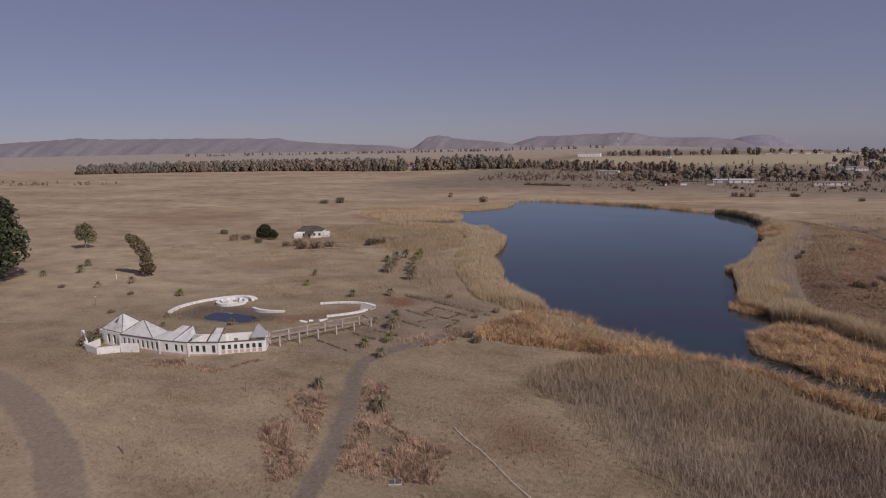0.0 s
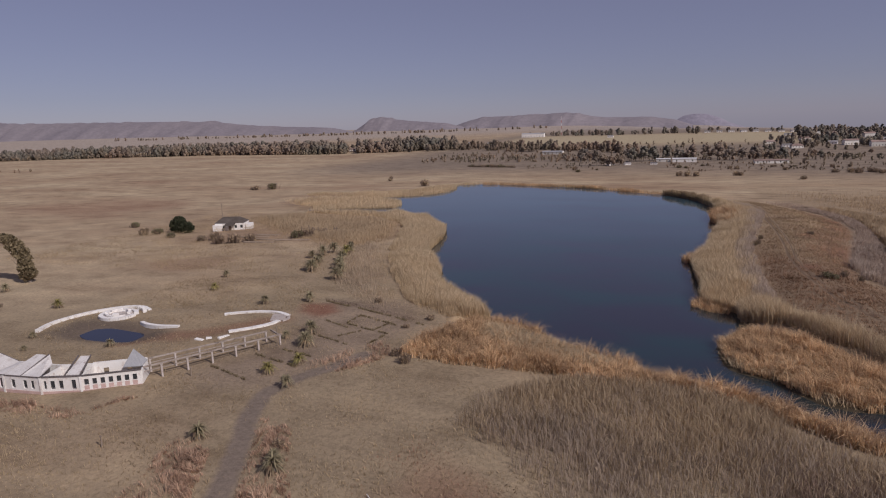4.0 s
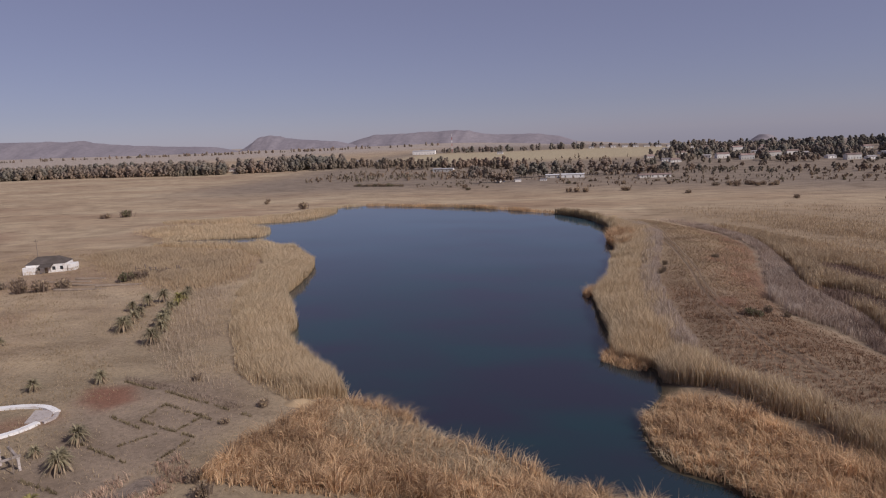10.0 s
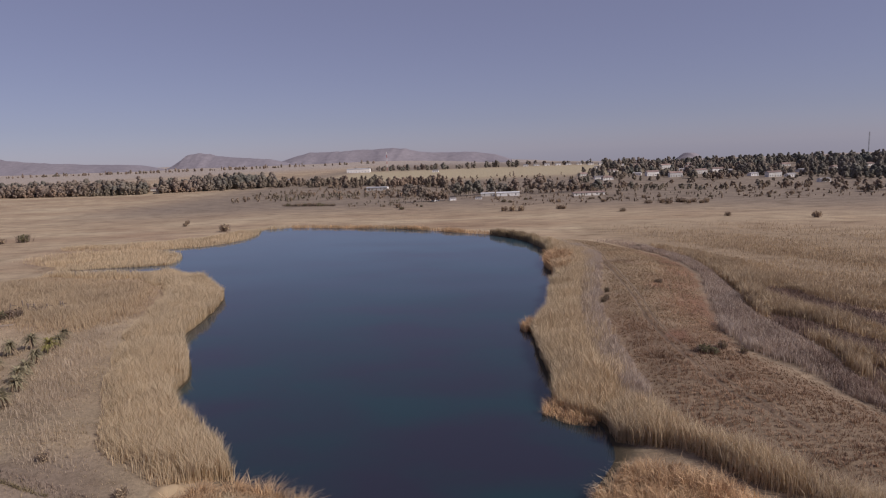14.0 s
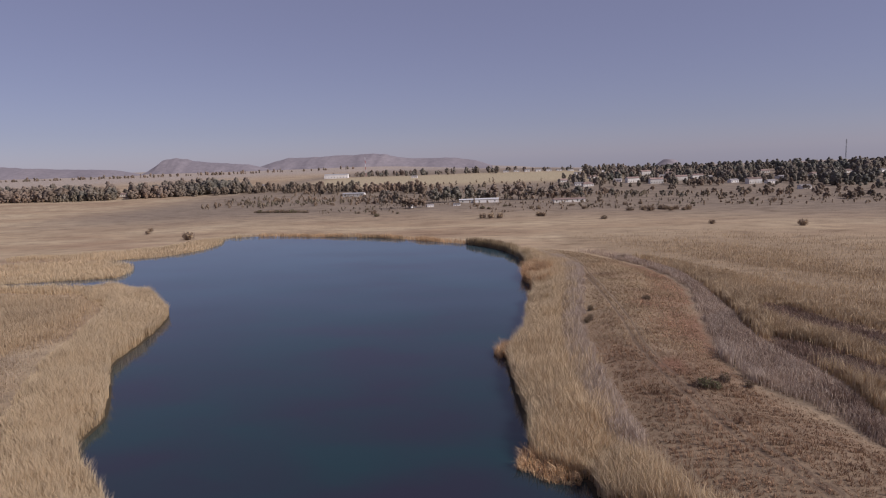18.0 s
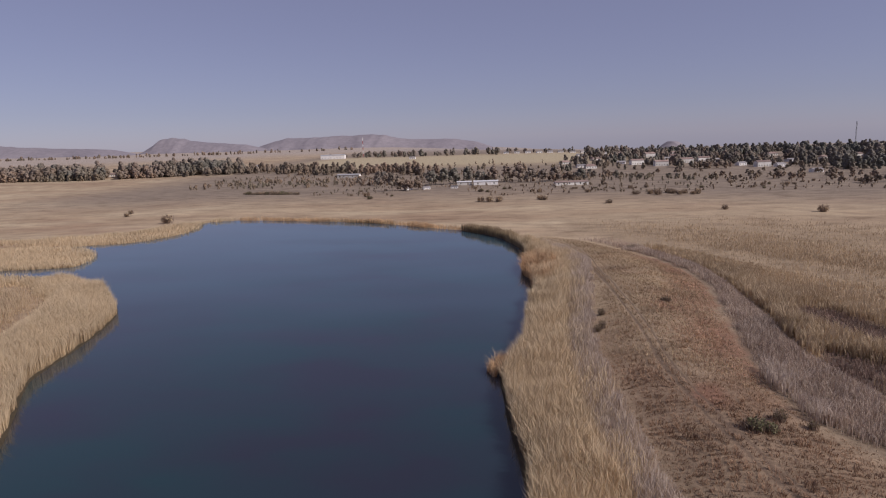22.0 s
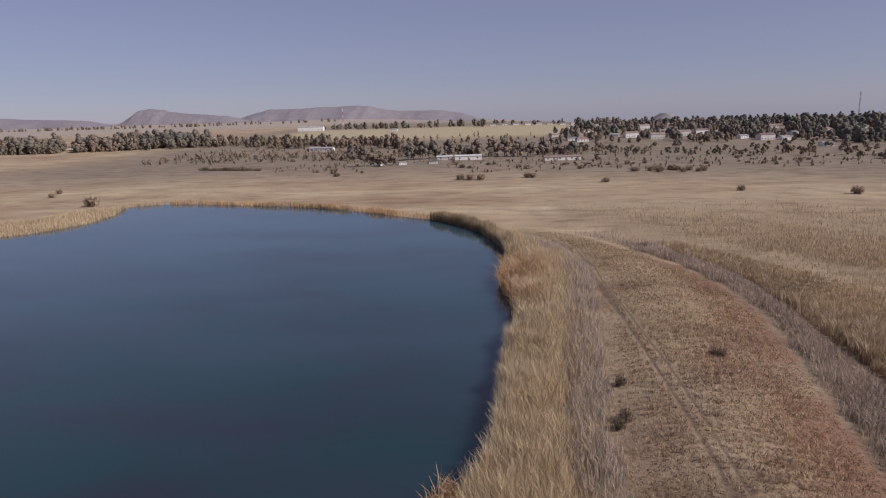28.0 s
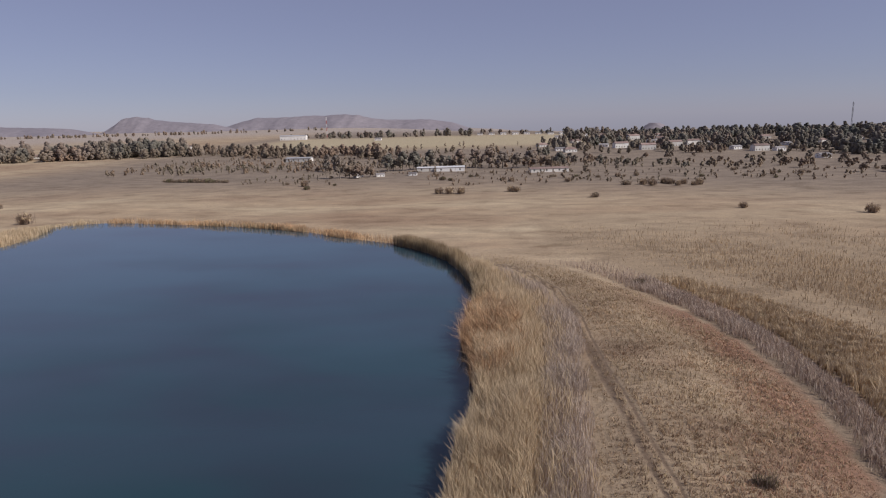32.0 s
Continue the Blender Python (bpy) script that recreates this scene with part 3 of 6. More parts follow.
FLAT = [(-37, 127), (-30, 127), (-22, 121.5), (-15, 117.5), (-8.5, 114), (-13, 110), (-24, 113), (-35, 119)]
reed_bed("bulrush_bed", SOUTH_CLUMP, 44, 1.5, 2.5, 0.055, RUST, "rust-orange dead bulrushes leaning and trampled at the water", 31, 0.35, 0.5, 0.4, keep=lambda x, y, g: ~inside(FLAT, x, y) | (g.uniform(0, 1, len(x)) < 0.12), soft=1.0, taper=2.0, ragged=1.6, tussock=1.5)
reed_bed("flattened_reed_bed", FLAT, 40, 0.9, 1.9, 0.06, REED, "pale flattened reeds lying in all directions", 35, 0.95, 0.5, 0.3, taper=0.0)
reed_bed("dark_reed_tangle", [(-31, 126.5), (-25, 127), (-22, 123), (-26, 120.5), (-31, 122)], 40, 0.9, 1.6, 0.06, TWIG, "dark tangled heap of broken reeds", 37, 0.6, 0.6)
EAST_CLUMP = [(2.3, 130.5), (4.3, 122), (7, 118.6), (11, 117), (13.7, 113), (15.4, 109), (19, 109.3), (28, 109.5), (42, 101), (47, 102), (38, 109), (28, 118), (24, 124), (20, 128.5), (15, 134), (10, 136.5), (7, 135.5), (4, 133)]
reed_bed("bulrush_bed", EAST_CLUMP, 42, 1.2, 2.2, 0.055, RUST, "rust-orange dead bulrushes bending over the narrow channel", 41, 0.3, 0.5, 2.4, patchy=0.4, taper=0.0, ragged=2.0, tussock=1.5)
GREY_BED = [(-28.5, 88), (-28, 97), (-21, 104), (-14, 107.5), (-5, 108), (2, 108), (9, 103), (15, 98.5), (24, 96), (36, 94.5), (46, 92), (48, 60), (30, 45), (8, 46), (2, 58), (-4, 67), (-11, 73), (-20, 82)]
reed_bed("grey_reed_bed", GREY_BED, 24, 1.1, 2.0, 0.045, GREY, "grey-brown thin dry reeds in a wide bed", 51, 0.15, 0.3, taper=2.5, keep=lambda x, y, g: g.uniform(0, 1, len(x)) < np.clip((to_line(GREY_BED, x, y, True) + 2.5 * rough(x, y, 4, 8)) / np.where(y > 95, 2, 6), 0.08, 1) * (0.65 + 0.4 * rough(x, y, 6, 2)) * (1 - 0.75 * step(78, 100, y + 0.12 * x)))
reed_bed("mauve_reed_bed", [(5, 94), (13, 91), (24, 93), (38, 88), (46, 62), (30, 47), (10, 60), (5, 70), (7, 82)], 20, 1.1, 1.9, 0.045, MAUVE, "mauve-brown dark reeds in the low part of the bed", 57, 0.15, 0.3, taper=6.0, keep=lambda x, y, g: g.uniform(0, 1, len(x)) < (0.55 + 0.5 * rough(x, y, 6, 12)) * step(2, 16, x + 0.15 * (90 - y)))
reed_bed("tan_reed_bed", GREY_BED, 22, 1.2, 2.1, 0.045, TANREED, "tan dry reeds merging into the grey bed", 55, 0.15, 0.3, taper=2.5, keep=lambda x, y, g: g.uniform(0, 1, len(x)) < np.clip((to_line(GREY_BED, x, y, True) + 2.5 * rough(x, y, 4, 8)) / np.where(y > 98, 2, 6), 0.08, 1) * step(76, 98, y + 0.12 * x + 5 * rough(x, y, 7, 5)))
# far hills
# Mauve-grey haze of distance is mixed into the hills' base colour.
HILL = plain("hill_haze_tint", (0.215, 0.188, 0.202), (0.275, 0.238, 0.244), 0.012, 1.0, relief=0)


def hill(x, y, wide, deep, top, flat=0.35, seed=0, turn=0.0, base=-60):
    """A flat-topped hill with gullied slopes."""
    k = 48
    u, v = np.meshgrid(np.linspace(-1, 1, k * 2), np.linspace(-1, 1, k))
    r = np.hypot(u, v) + 0.07 * rough(u * 10, v * 10, 2.4, seed) + 0.02 * rough(u * 10, v * 10, 0.6, seed + 2)
    prof = step(1.0, flat, r) ** 1.15
    z = base + (top - base) * prof * (1 + 0.05 * rough(u * 10, v * 10, 3.0, seed + 1) + 0.02 * rough(u * 10, v * 10, 0.8, seed + 5))
    a = math.atan2(-x, y) + turn
    px, py = u * wide * 1.35, v * deep * 1.35
    wx, wy = x + px * math.cos(a) - py * math.sin(a), y + px * math.sin(a) + py * math.cos(a)
    ids = np.arange(u.size).reshape(u.shape)
    q = np.stack([ids[:-1, :-1], ids[:-1, 1:], ids[1:, 1:], ids[1:, :-1]], -1).reshape(-1, 4)
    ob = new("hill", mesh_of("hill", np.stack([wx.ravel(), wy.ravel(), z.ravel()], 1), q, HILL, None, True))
    return tagged(ob, "hazy flat-topped brown hill on the horizon", "hill", "hills on the horizon", "structure")


def ridge(y, crest, deep, seed, label):
    """A long uneven ridge whose crest runs through (x, height) pairs."""
    cx, cz = [c[0] for c in crest], [c[1] for c in crest]
    u, v = np.meshgrid(np.linspace(cx[0], cx[-1], 150), np.linspace(-1, 1, 24))
    top = np.interp(u, cx, cz)
    top = top + 0.04 * np.abs(top) * rough(u, v * 40, 30, seed) + 0.02 * np.abs(top) * rough(u, v * 40, 11, seed + 1)
    fall = step(1.0, 0.0, np.abs(v) + 0.12 * rough(u, v * 90, 45, seed + 2) * np.abs(v))
    z = -45 + (top + 45) * fall
    ids = np.arange(u.size).reshape(u.shape)
    q = np.stack([ids[:-1, :-1], ids[:-1, 1:], ids[1:, 1:], ids[1:, :-1]], -1).reshape(-1, 4)
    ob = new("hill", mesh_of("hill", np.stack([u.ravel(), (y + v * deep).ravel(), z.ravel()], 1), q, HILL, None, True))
    return tagged(ob, label, "hill", "hills on the horizon", "structure")


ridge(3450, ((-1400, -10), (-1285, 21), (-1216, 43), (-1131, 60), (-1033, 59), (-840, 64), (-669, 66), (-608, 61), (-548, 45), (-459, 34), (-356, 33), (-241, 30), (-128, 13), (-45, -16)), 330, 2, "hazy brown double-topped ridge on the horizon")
ridge(3300, ((-1900, -5), (-1828, 21), (-1756, 72), (-1698, 79), (-1640, 76), (-1605, 62), (-1476, 48), (-1310, 34), (-1180, 5)), 260, 5, "small hazy flat-topped brown hill with a long tail")
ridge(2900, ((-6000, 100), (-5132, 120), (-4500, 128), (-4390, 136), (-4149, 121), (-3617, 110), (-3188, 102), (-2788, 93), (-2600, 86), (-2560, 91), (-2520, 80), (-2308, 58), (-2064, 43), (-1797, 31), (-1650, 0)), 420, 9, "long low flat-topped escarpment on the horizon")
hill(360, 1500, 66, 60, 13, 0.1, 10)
# Paler blue-mauve base colour carries thicker haze over the furthest hills.
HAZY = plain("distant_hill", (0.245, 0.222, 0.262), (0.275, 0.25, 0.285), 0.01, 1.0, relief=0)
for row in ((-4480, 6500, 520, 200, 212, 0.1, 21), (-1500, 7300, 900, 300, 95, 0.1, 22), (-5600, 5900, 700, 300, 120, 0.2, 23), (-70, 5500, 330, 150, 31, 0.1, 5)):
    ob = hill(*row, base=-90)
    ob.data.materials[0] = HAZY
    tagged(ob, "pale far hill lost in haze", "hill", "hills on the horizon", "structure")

# ---- more beds ----
reed_bed("trampled_reed_bed", SOUTH_CLUMP, 12, 0.9, 1.9, 0.06, REED, "pale broken reeds lying among the bulrushes", 33, 0.75, 0.6, 0.4, keep=lambda x, y, g: g.uniform(0, 1, len(x)) < 0.5 + 0.8 * rough(x, y, 6, 5))
reed_bed("trampled_reed_bed", EAST_CLUMP, 10, 0.8, 1.7, 0.06, REED, "pale broken reeds bending among the rushes", 43, 0.6, 0.6, 2.4)

FAR_FRINGE = np.concatenate([grown(SHORE, 4.5)[0:18], grown(SHORE, 0.0)[0:18][::-1]])
reed_bed("reed_fringe", FAR_FRINGE, 14, 1.4, 2.4, 0.09, RUST, "thin rust-brown reed fringe on the far shore", 61, 0.12, 0.2,
         keep=lambda x, y, g: g.uniform(0, 1, len(x)) < 0.6 + 0.5 * rough(x, y, 7, 1))
GREEN_PATCH = [(-86, 380), (-60, 374), (-46, 365), (-44, 360), (-58, 369), (-84, 376)]
reed_bed("green_reed_bed", GREEN_PATCH, 6, 1.5, 2.5, 0.10, GREENREED, "dark green and brown standing reeds on the far shore", 63, 0.05, 0.1)
# Darker stem colour carries the shaded water-side face of these reeds.
DARK_BEND = [(-17, 345), (-14, 339), (-3, 323), (3, 303), (4, 284), (8, 285), (7.5, 304), (1, 325), (-12, 345)]
reed_bed("reed_bed", DARK_BEND, 24, 2.6, 3.6, 0.09, GREENREED, "dark shaded brown-green reeds along the bend of the shore", 65, 0.06, 0.12)
reed_bed("reed_bed", [(6, 304), (8, 286), (15, 270), (16.5, 286), (10, 306), (1, 325), (-10, 347), (-14, 344), (-1, 324)], 22, 2.0, 3.0, 0.07, REED, "pale straw reeds on the bank behind the bend", 66)
COVE = [(-137, 329), (-130, 346), (-130.5, 361), (-135, 374), (-137, 381), (-125, 389), (-136, 394), (-150, 378), (-160, 354), (-185, 340), (-215, 334), (-205, 323), (-157, 320), (-143, 325)]
HEADLAND = [(-131, 280.5), (-131.5, 290), (-137, 302), (-150, 314), (-175, 320), (-205, 314), (-210, 298), (-180, 283), (-150, 277.5)]
CAPE_BACK = [(-93, 205), (-106, 238), (-124, 254), (-168, 262), (-185, 245), (-150, 215), (-115, 192), (-98, 188)]
reed_bed("low_reed_bed", CAPE_BACK, 18, 1.2, 2.1, 0.07, MARSHREED, "low tan marsh grass behind the reed belt", 91, soft=14.0, taper=10.0)
reed_bed("reed_bed", COVE, 9, 1.2, 2.2, 0.09, REED, "tan reeds crowding the far cove of the lake", 67, keep=lambda x, y, g: g.uniform(0, 1, len(x)) < 0.75 + 0.5 * rough(x, y, 9, 4))
reed_bed("reed_bed", HEADLAND, 9, 1.4, 2.3, 0.09, REED, "tan reeds on the low headland between two inlets", 64, keep=lambda x, y, g: g.uniform(0, 1, len(x)) < step(-212, -165, x) * (0.8 + 0.4 * rough(x, y, 9, 4)))
BACK_COVE = [(-131, 282), (-146, 275), (-168, 273), (-178, 280), (-160, 292), (-140, 292)]
reed_bed("reed_bed", [(-112, 257), (-118, 261), (-140, 266), (-165, 268), (-168, 262), (-142, 257), (-124, 253)], 12, 1.5, 2.4, 0.08, REED, "tan reeds on the inlet's near side", 69)
reed_bed("reed_bed", BACK_COVE, 8, 1.2, 2.0, 0.10, REED, "low tan reeds round the head of the inlet", 68)
for k, (poly, hh) in enumerate((([(-3.8, 196), (-2.4, 199.5), (0.5, 200), (0.6, 193), (-2.8, 193)], 2.3), ([(-0.8, 152.5), (0.2, 156.5), (4, 154), (7, 151.5), (6, 148.5), (2.5, 149.5)], 1.8),
                               ([(4.8, 282), (3.9, 268), (4.4, 262), (6, 258.5), (5.4, 251), (9.5, 250), (14, 261), (12, 279), (8, 286)], 3.5))):
    reed_bed("bulrush_clump", poly, 40, hh * 0.55, hh, 0.06, CLUMP if k == 2 else RUST, "rust-orange bulrush clump standing out into the water", 71 + k * 3, 0.25, 0.4, keep=lambda x, y, g: x > -1e3, tussock=1.1, taper=0.0)
WEST_STRIP = [(-66, 146), (-60, 138), (-54, 132), (-60, 130), (-70, 136), (-84, 150), (-94, 172), (-100, 196), (-95, 206), (-86, 184), (-78, 168)]
reed_bed("grey_reed_bed", WEST_STRIP, 11, 0.9, 1.6, 0.05, GREY2, "thin grey dry reeds behind the pale reed belt", 81, 0.1, 0.25, keep=lambda x, y, g: g.uniform(0, 1, len(x)) < 0.5 + 0.5 * rough(x, y, 5, 4))
EAST_STRIP = [(15, 141.5), (10, 152), (8.0, 166), (7.4, 182), (7.9, 202), (9.5, 216), (11.3, 233), (13.5, 250), (15.2, 268), (13.5, 286), (8, 304), (13, 304), (19.5, 286), (22, 268), (20.5, 252), (18, 234), (15.3, 212), (13.8, 198), (14.2, 184), (14.2, 168), (15.4, 150), (18.5, 141), (22, 135)]
reed_bed("reed_bed", EAST_STRIP, 16, 1.6, 2.6, 0.055, REED, "pale straw reeds thinning out towards the track", 84, taper=0.0, keep=lambda x, y, g: g.uniform(0, 1, len(x)) < step(6.0, 0.5, x - np.interp(y, [p[1] for p in EAST_STRIP[:11]], [p[0] for p in EAST_STRIP[:11]]) + 1.2 * rough(x, y, 5, 7)))
reed_bed("grey_grass_bed", EAST_STRIP, 40, 1.3, 2.1, 0.05, LILAC, "grey-lilac tall dry grass strip between the reeds and the track", 83, 0.12, 0.25, taper=2.2, keep=lambda x, y, g: g.uniform(0, 1, len(x)) < 0.85 + 0.4 * rough(x, y, 4, 3), soft=2.0)


def ditch_keep(x, y, g):
    return g.uniform(0, 1, len(x)) < (0.75 + 0.4 * rough(x, y, 8, 4)) * step(325, 280, y) * step(0.0, 3.0, to_line(SOIL_EDGE, x, y) + rough(x, y, 2.5, 6))


DITCH_BED = SOIL_EDGE + MARSH_LINE[::-1]
reed_bed("grey_reed_bed", DITCH_BED, 20, 0.8, 1.6, 0.06, LILAC, "grey dry reeds filling the long ditch", 85, 0.1, 0.25, taper=2.0, keep=ditch_keep)
reed_bed("grey_grass_bed", DITCH_BED, 18, 0.9, 1.8, 0.06, MAUVEGREY, "mauve-grey grass among the reeds of the ditch", 185, 0.2, 0.35, taper=2.0, keep=ditch_keep)
MARSH = MARSH_LINE + [(28, 380), (110, 380), (190, 320), (190, 200), (140, 140), (90, 118)]


def marsh_keep(x, y, g):
    band = np.sin((x * 0.55 + y * 0.42) / 5.2 + 1.3 * rough(x, y, 22, 3))
    fade = step(150, 40, np.hypot(x - 52, (y - 205) * 0.9))
    return g.uniform(0, 1, len(x)) < (0.35 + 0.65 * step(-0.35, 0.25, band)) * (0.12 + 0.88 * fade) * (1 - hollow_at(x, y))


reed_bed("marsh_reed_bed", MARSH, 8, 0.6, 1.2, 0.09, MARSHREED, "tan marsh reeds in uneven bands beyond the ditch", 87, 0.12, 0.25, keep=marsh_keep, patchy=0.35, soft=40.0, taper=30.0)
MARSH_EDGE = MARSH_LINE[1:15] + [(x + w, y - 2) for (x, y), w in zip(MARSH_LINE[1:15], (12, 14, 15, 16, 18, 20, 22, 24, 24, 22, 20, 17, 12, 7))][::-1]
reed_bed("marsh_reed_bed", MARSH_EDGE, 34, 2.0, 3.0, 0.07, MARSHREED, "tall tan reeds standing along the ditch", 88, 0.1, 0.2, keep=lambda x, y, g: g.uniform(0, 1, len(x)) < np.clip(1.3 - to_line(MARSH_LINE, x, y) / 17, 0.06, 1) * step(0.0, 1.5, to_line(MARSH_LINE, x, y) + 0.9 * rough(x, y, 4, 3)) * step(318, 280, y) * (1 - hollow_at(x, y)), taper=0.0, tussock=1.6, tall=lambda x, y: 1 - 0.5 * step(215, 265, y) - 0.25 * step(3, 16, to_line(MARSH_LINE, x, y)))
for k, h in enumerate(HOLLOWS):
    reed_bed("low_marsh_reed", h, 22, 0.5, 1.1, 0.07, MAUVE, "low mauve-brown reeds in a hollow of the marsh", 191 + 3 * k, 0.2, 0.3, keep=lambda x, y, g: g.uniform(0, 1, len(x)) < 0.7 + 0.4 * rough(x, y, 3, 2), taper=0.0, tussock=1.4)
RIDGE = [(33.2, 191), (32.4, 183), (32.6, 176), (33.2, 172.5), (36.4, 172), (35.6, 180), (36.6, 190)]
reed_bed("grey_reed_bed", RIDGE, 40, 1.6, 2.4, 0.06, LILAC, "grey tall grass ridge beside the bank", 89, 0.12, 0.25, taper=0.0, tussock=1.4)
reed_bed("low_marsh_reed", [(40.8, 162), (40.4, 154), (41, 146), (44.5, 131), (47, 134), (46, 150), (46.5, 163), (46, 176), (42, 176)], 26, 0.9, 1.7, 0.06, MAUVE, "mauve-brown reeds at the low end of the ditch", 201, 0.15, 0.3, taper=2.0, tussock=1.5)
for k, poly in enumerate(([(60, 226), (65, 216), (68, 207), (76, 197), (86, 189), (90, 194), (80, 207), (72, 222), (64, 232)], [(51, 200), (57, 190), (62, 178), (68, 167), (73, 170), (67, 182), (61, 196), (55, 204)], [(84, 232), (95, 215), (105, 200), (110, 204), (101, 220), (90, 236)])):
    reed_bed("marsh_reed_bed", poly, 24, 1.3, 2.0, 0.08, MARSHREED, "ridge of taller tan reeds in the marsh", 181 + 3 * k, 0.12, 0.25, taper=0.0, tussock=1.6)


def meadow(name, poly, per, h0, h1, w, mat, label, seed, extra=None, tussock=0.0):
    def keep(x, y, g):
        r, p, red, t = masks(x, y)
        ok = (r < 0.3) & (g.uniform(0, 1, len(x)) > p * 0.93) & ((np.abs(t - 0.75) > 0.3) | (y < 140)) & (lake_side(x, y) > 1.5)
        ok &= ~inside([(-116, 76), (-77, 76), (-75, 88), (-81, 92), (-116, 88)], x, y)
        ok &= ~inside(ARENA, x, y) | (g.uniform(0, 1, len(x)) < 0.25)
        ok &= (((x + 103.5) / 9) ** 2 + ((y - 104) / 4.4) ** 2 > 1)
        return ok & (g.uniform(0, 1, len(x)) < 0.55 + 0.5 * rough(x, y, 3.5, seed) + 0.35 * rough(x, y, 15, seed + 1)) if extra is None else ok & extra(x, y, g)
    return reed_bed(name, poly, per, h0, h1, w, mat, label, seed, 0.3, 0.5, None, keep, 0.4, tussock=tussock)


meadow("dry_grass", [(-125, 40), (20, 40), (5, 100), (-45, 104), (-48, 130), (-60, 150), (-125, 150)], 12, 0.2, 0.5, 0.05, DRY, "short dry winter grass in uneven tufts", 101, None, 1.1)


def dark_side(x, y):
    return step(212, 178, y + 1.3 * (x - 18) + 8 * rough(x, y, 9, 4))


meadow("bank_grass", BANK_AREA, 32, 0.2, 0.5, 0.055, BANKGRASS, "short straw-brown grass tufts on the bank beside the track", 103, lambda x, y, g: g.uniform(0, 1, len(x)) < (0.6 + 0.4 * rough(x, y, 2.2, 3) + 0.35 * rough(x, y, 9, 4)) * step(325, 250, y) * (1 - dark_side(x, y)), 1.3)
meadow("dark_bank_grass", BANK_AREA, 42, 0.25, 0.6, 0.055, BANKDARK, "dark brown rough grass at the low end of the bank", 104, lambda x, y, g: g.uniform(0, 1, len(x)) < (0.6 + 0.4 * rough(x, y, 2.2, 3)) * np.maximum(dark_side(x, y), 0.3 * step(0.2, 0.7, rough(x, y, 6.5, 7)) * step(300, 240, y)), 1.3)
meadow("straw_grass", BANK_AREA, 17, 0.25, 0.6, 0.05, DRY, "pale straw grass between the tufts on the bank", 107, lambda x, y, g: g.uniform(0, 1, len(x)) < (0.55 + 0.5 * rough(x, y, 7, 9)) * step(170, 235, y) * step(340, 300, y), 1.1)
meadow("field_grass", [(-125, 150), (-60, 150), (-95, 215), (-140, 260), (-210, 260), (-210, 150)], 5, 0.3, 0.55, 0.07, DRY, "sparse dry field grass tufts", 105)
for k, poly in enumerate(([(-55, 60), (-44.5, 50), (-42.5, 54), (-47, 63), (-52.5, 73), (-60, 75), (-57, 67)], [(-53, 83), (-47, 81), (-38, 68), (-28, 66), (-26, 58), (-37, 54), (-41, 58), (-43.5, 66), (-48, 74)], [(-60, 96), (-50, 98), (-44, 108), (-50, 112)], [(-94, 72), (-78, 74), (-74, 82), (-84, 79), (-96, 76)])):
    meadow("red_grass", poly, 52, 1.0, 1.9, 0.055, ROSE, "tall rosy-tan grass beside the dirt path", 111 + k * 3, lambda x, y, g: g.uniform(0, 1, len(x)) < 0.5 + 0.75 * rough(x, y, 3, 2), 1.6)
RED_BANK = [(x - 0.4, y) for x, y in SOIL_EDGE[5:16]] + [(37, 275), (37, 258), (32.5, 238), (24, 220), (23, 205), (26, 188)]
meadow("red_grass", RED_BANK, 16, 0.3, 0.7, 0.06, RED, "reddish grass tufts in rows along the bank's edge", 121, lambda x, y, g: g.uniform(0, 1, len(x)) < 0.55 + 0.6 * rough(x, y, 5, 2), 1.2)
meadow("dark_tussock", RED_BANK, 6, 0.3, 0.6, 0.06, TWIG, "dark brown grass tussocks in rows on red soil", 123, lambda x, y, g: g.uniform(0, 1, len(x)) < 0.3 + 0.7 * np.sin((x - np.interp(y, [p[1] for p in SOIL_EDGE], [p[0] for p in SOIL_EDGE])) * 2.4 + rough(x, y, 6, 2)), 0.9)

meadow("red_grass", [(-30, 86), (-24, 80), (-17, 76), (-13, 70), (-20, 64), (-32, 66), (-34, 78)], 12, 0.3, 0.8, 0.05, RED, "scattered red-brown grass tufts on bare soil", 125, lambda x, y, g: g.uniform(0, 1, len(x)) < 0.25 + 0.6 * rough(x, y, 3, 2), 1.3)

# ---- helpers for things ----


def part(name, mesh, material, parent, label="", m=None):
    """Links a bmesh or a mesh as one mesh object under a thing or a part."""
    if not isinstance(mesh, bpy.types.Mesh):
        me = bpy.data.meshes.new(name)
        mesh.to_mesh(me)
        mesh.free()
        mesh = me
        mesh.materials.append(material)
    ob = new(name, mesh)
    ob.parent = parent
    if m is not None:
        ob.matrix_basis = m
    if label:
        ob["label"] = label
    return ob


def thing(name, m, label, category, group=""):
    ob = new(name)
    ob.empty_display_size = 0.3
    ob.matrix_basis = m
    return tagged(ob, label, category, group)


def put_box(bm, x0, x1, y0, y1, z0, z1, m=None):
    vs = [bm.verts.new((x, y, z)) for x in (x0, x1) for y in (y0, y1) for z in (z0, z1)]
    for f in ((0, 1, 3, 2), (4, 6, 7, 5), (0, 4, 5, 1), (2, 3, 7, 6), (0, 2, 6, 4), (1, 5, 7, 3)):
        bm.faces.new([vs[k] for k in f])
    if m is not None:
        bmesh.ops.transform(bm, matrix=m, verts=vs)
    return vs


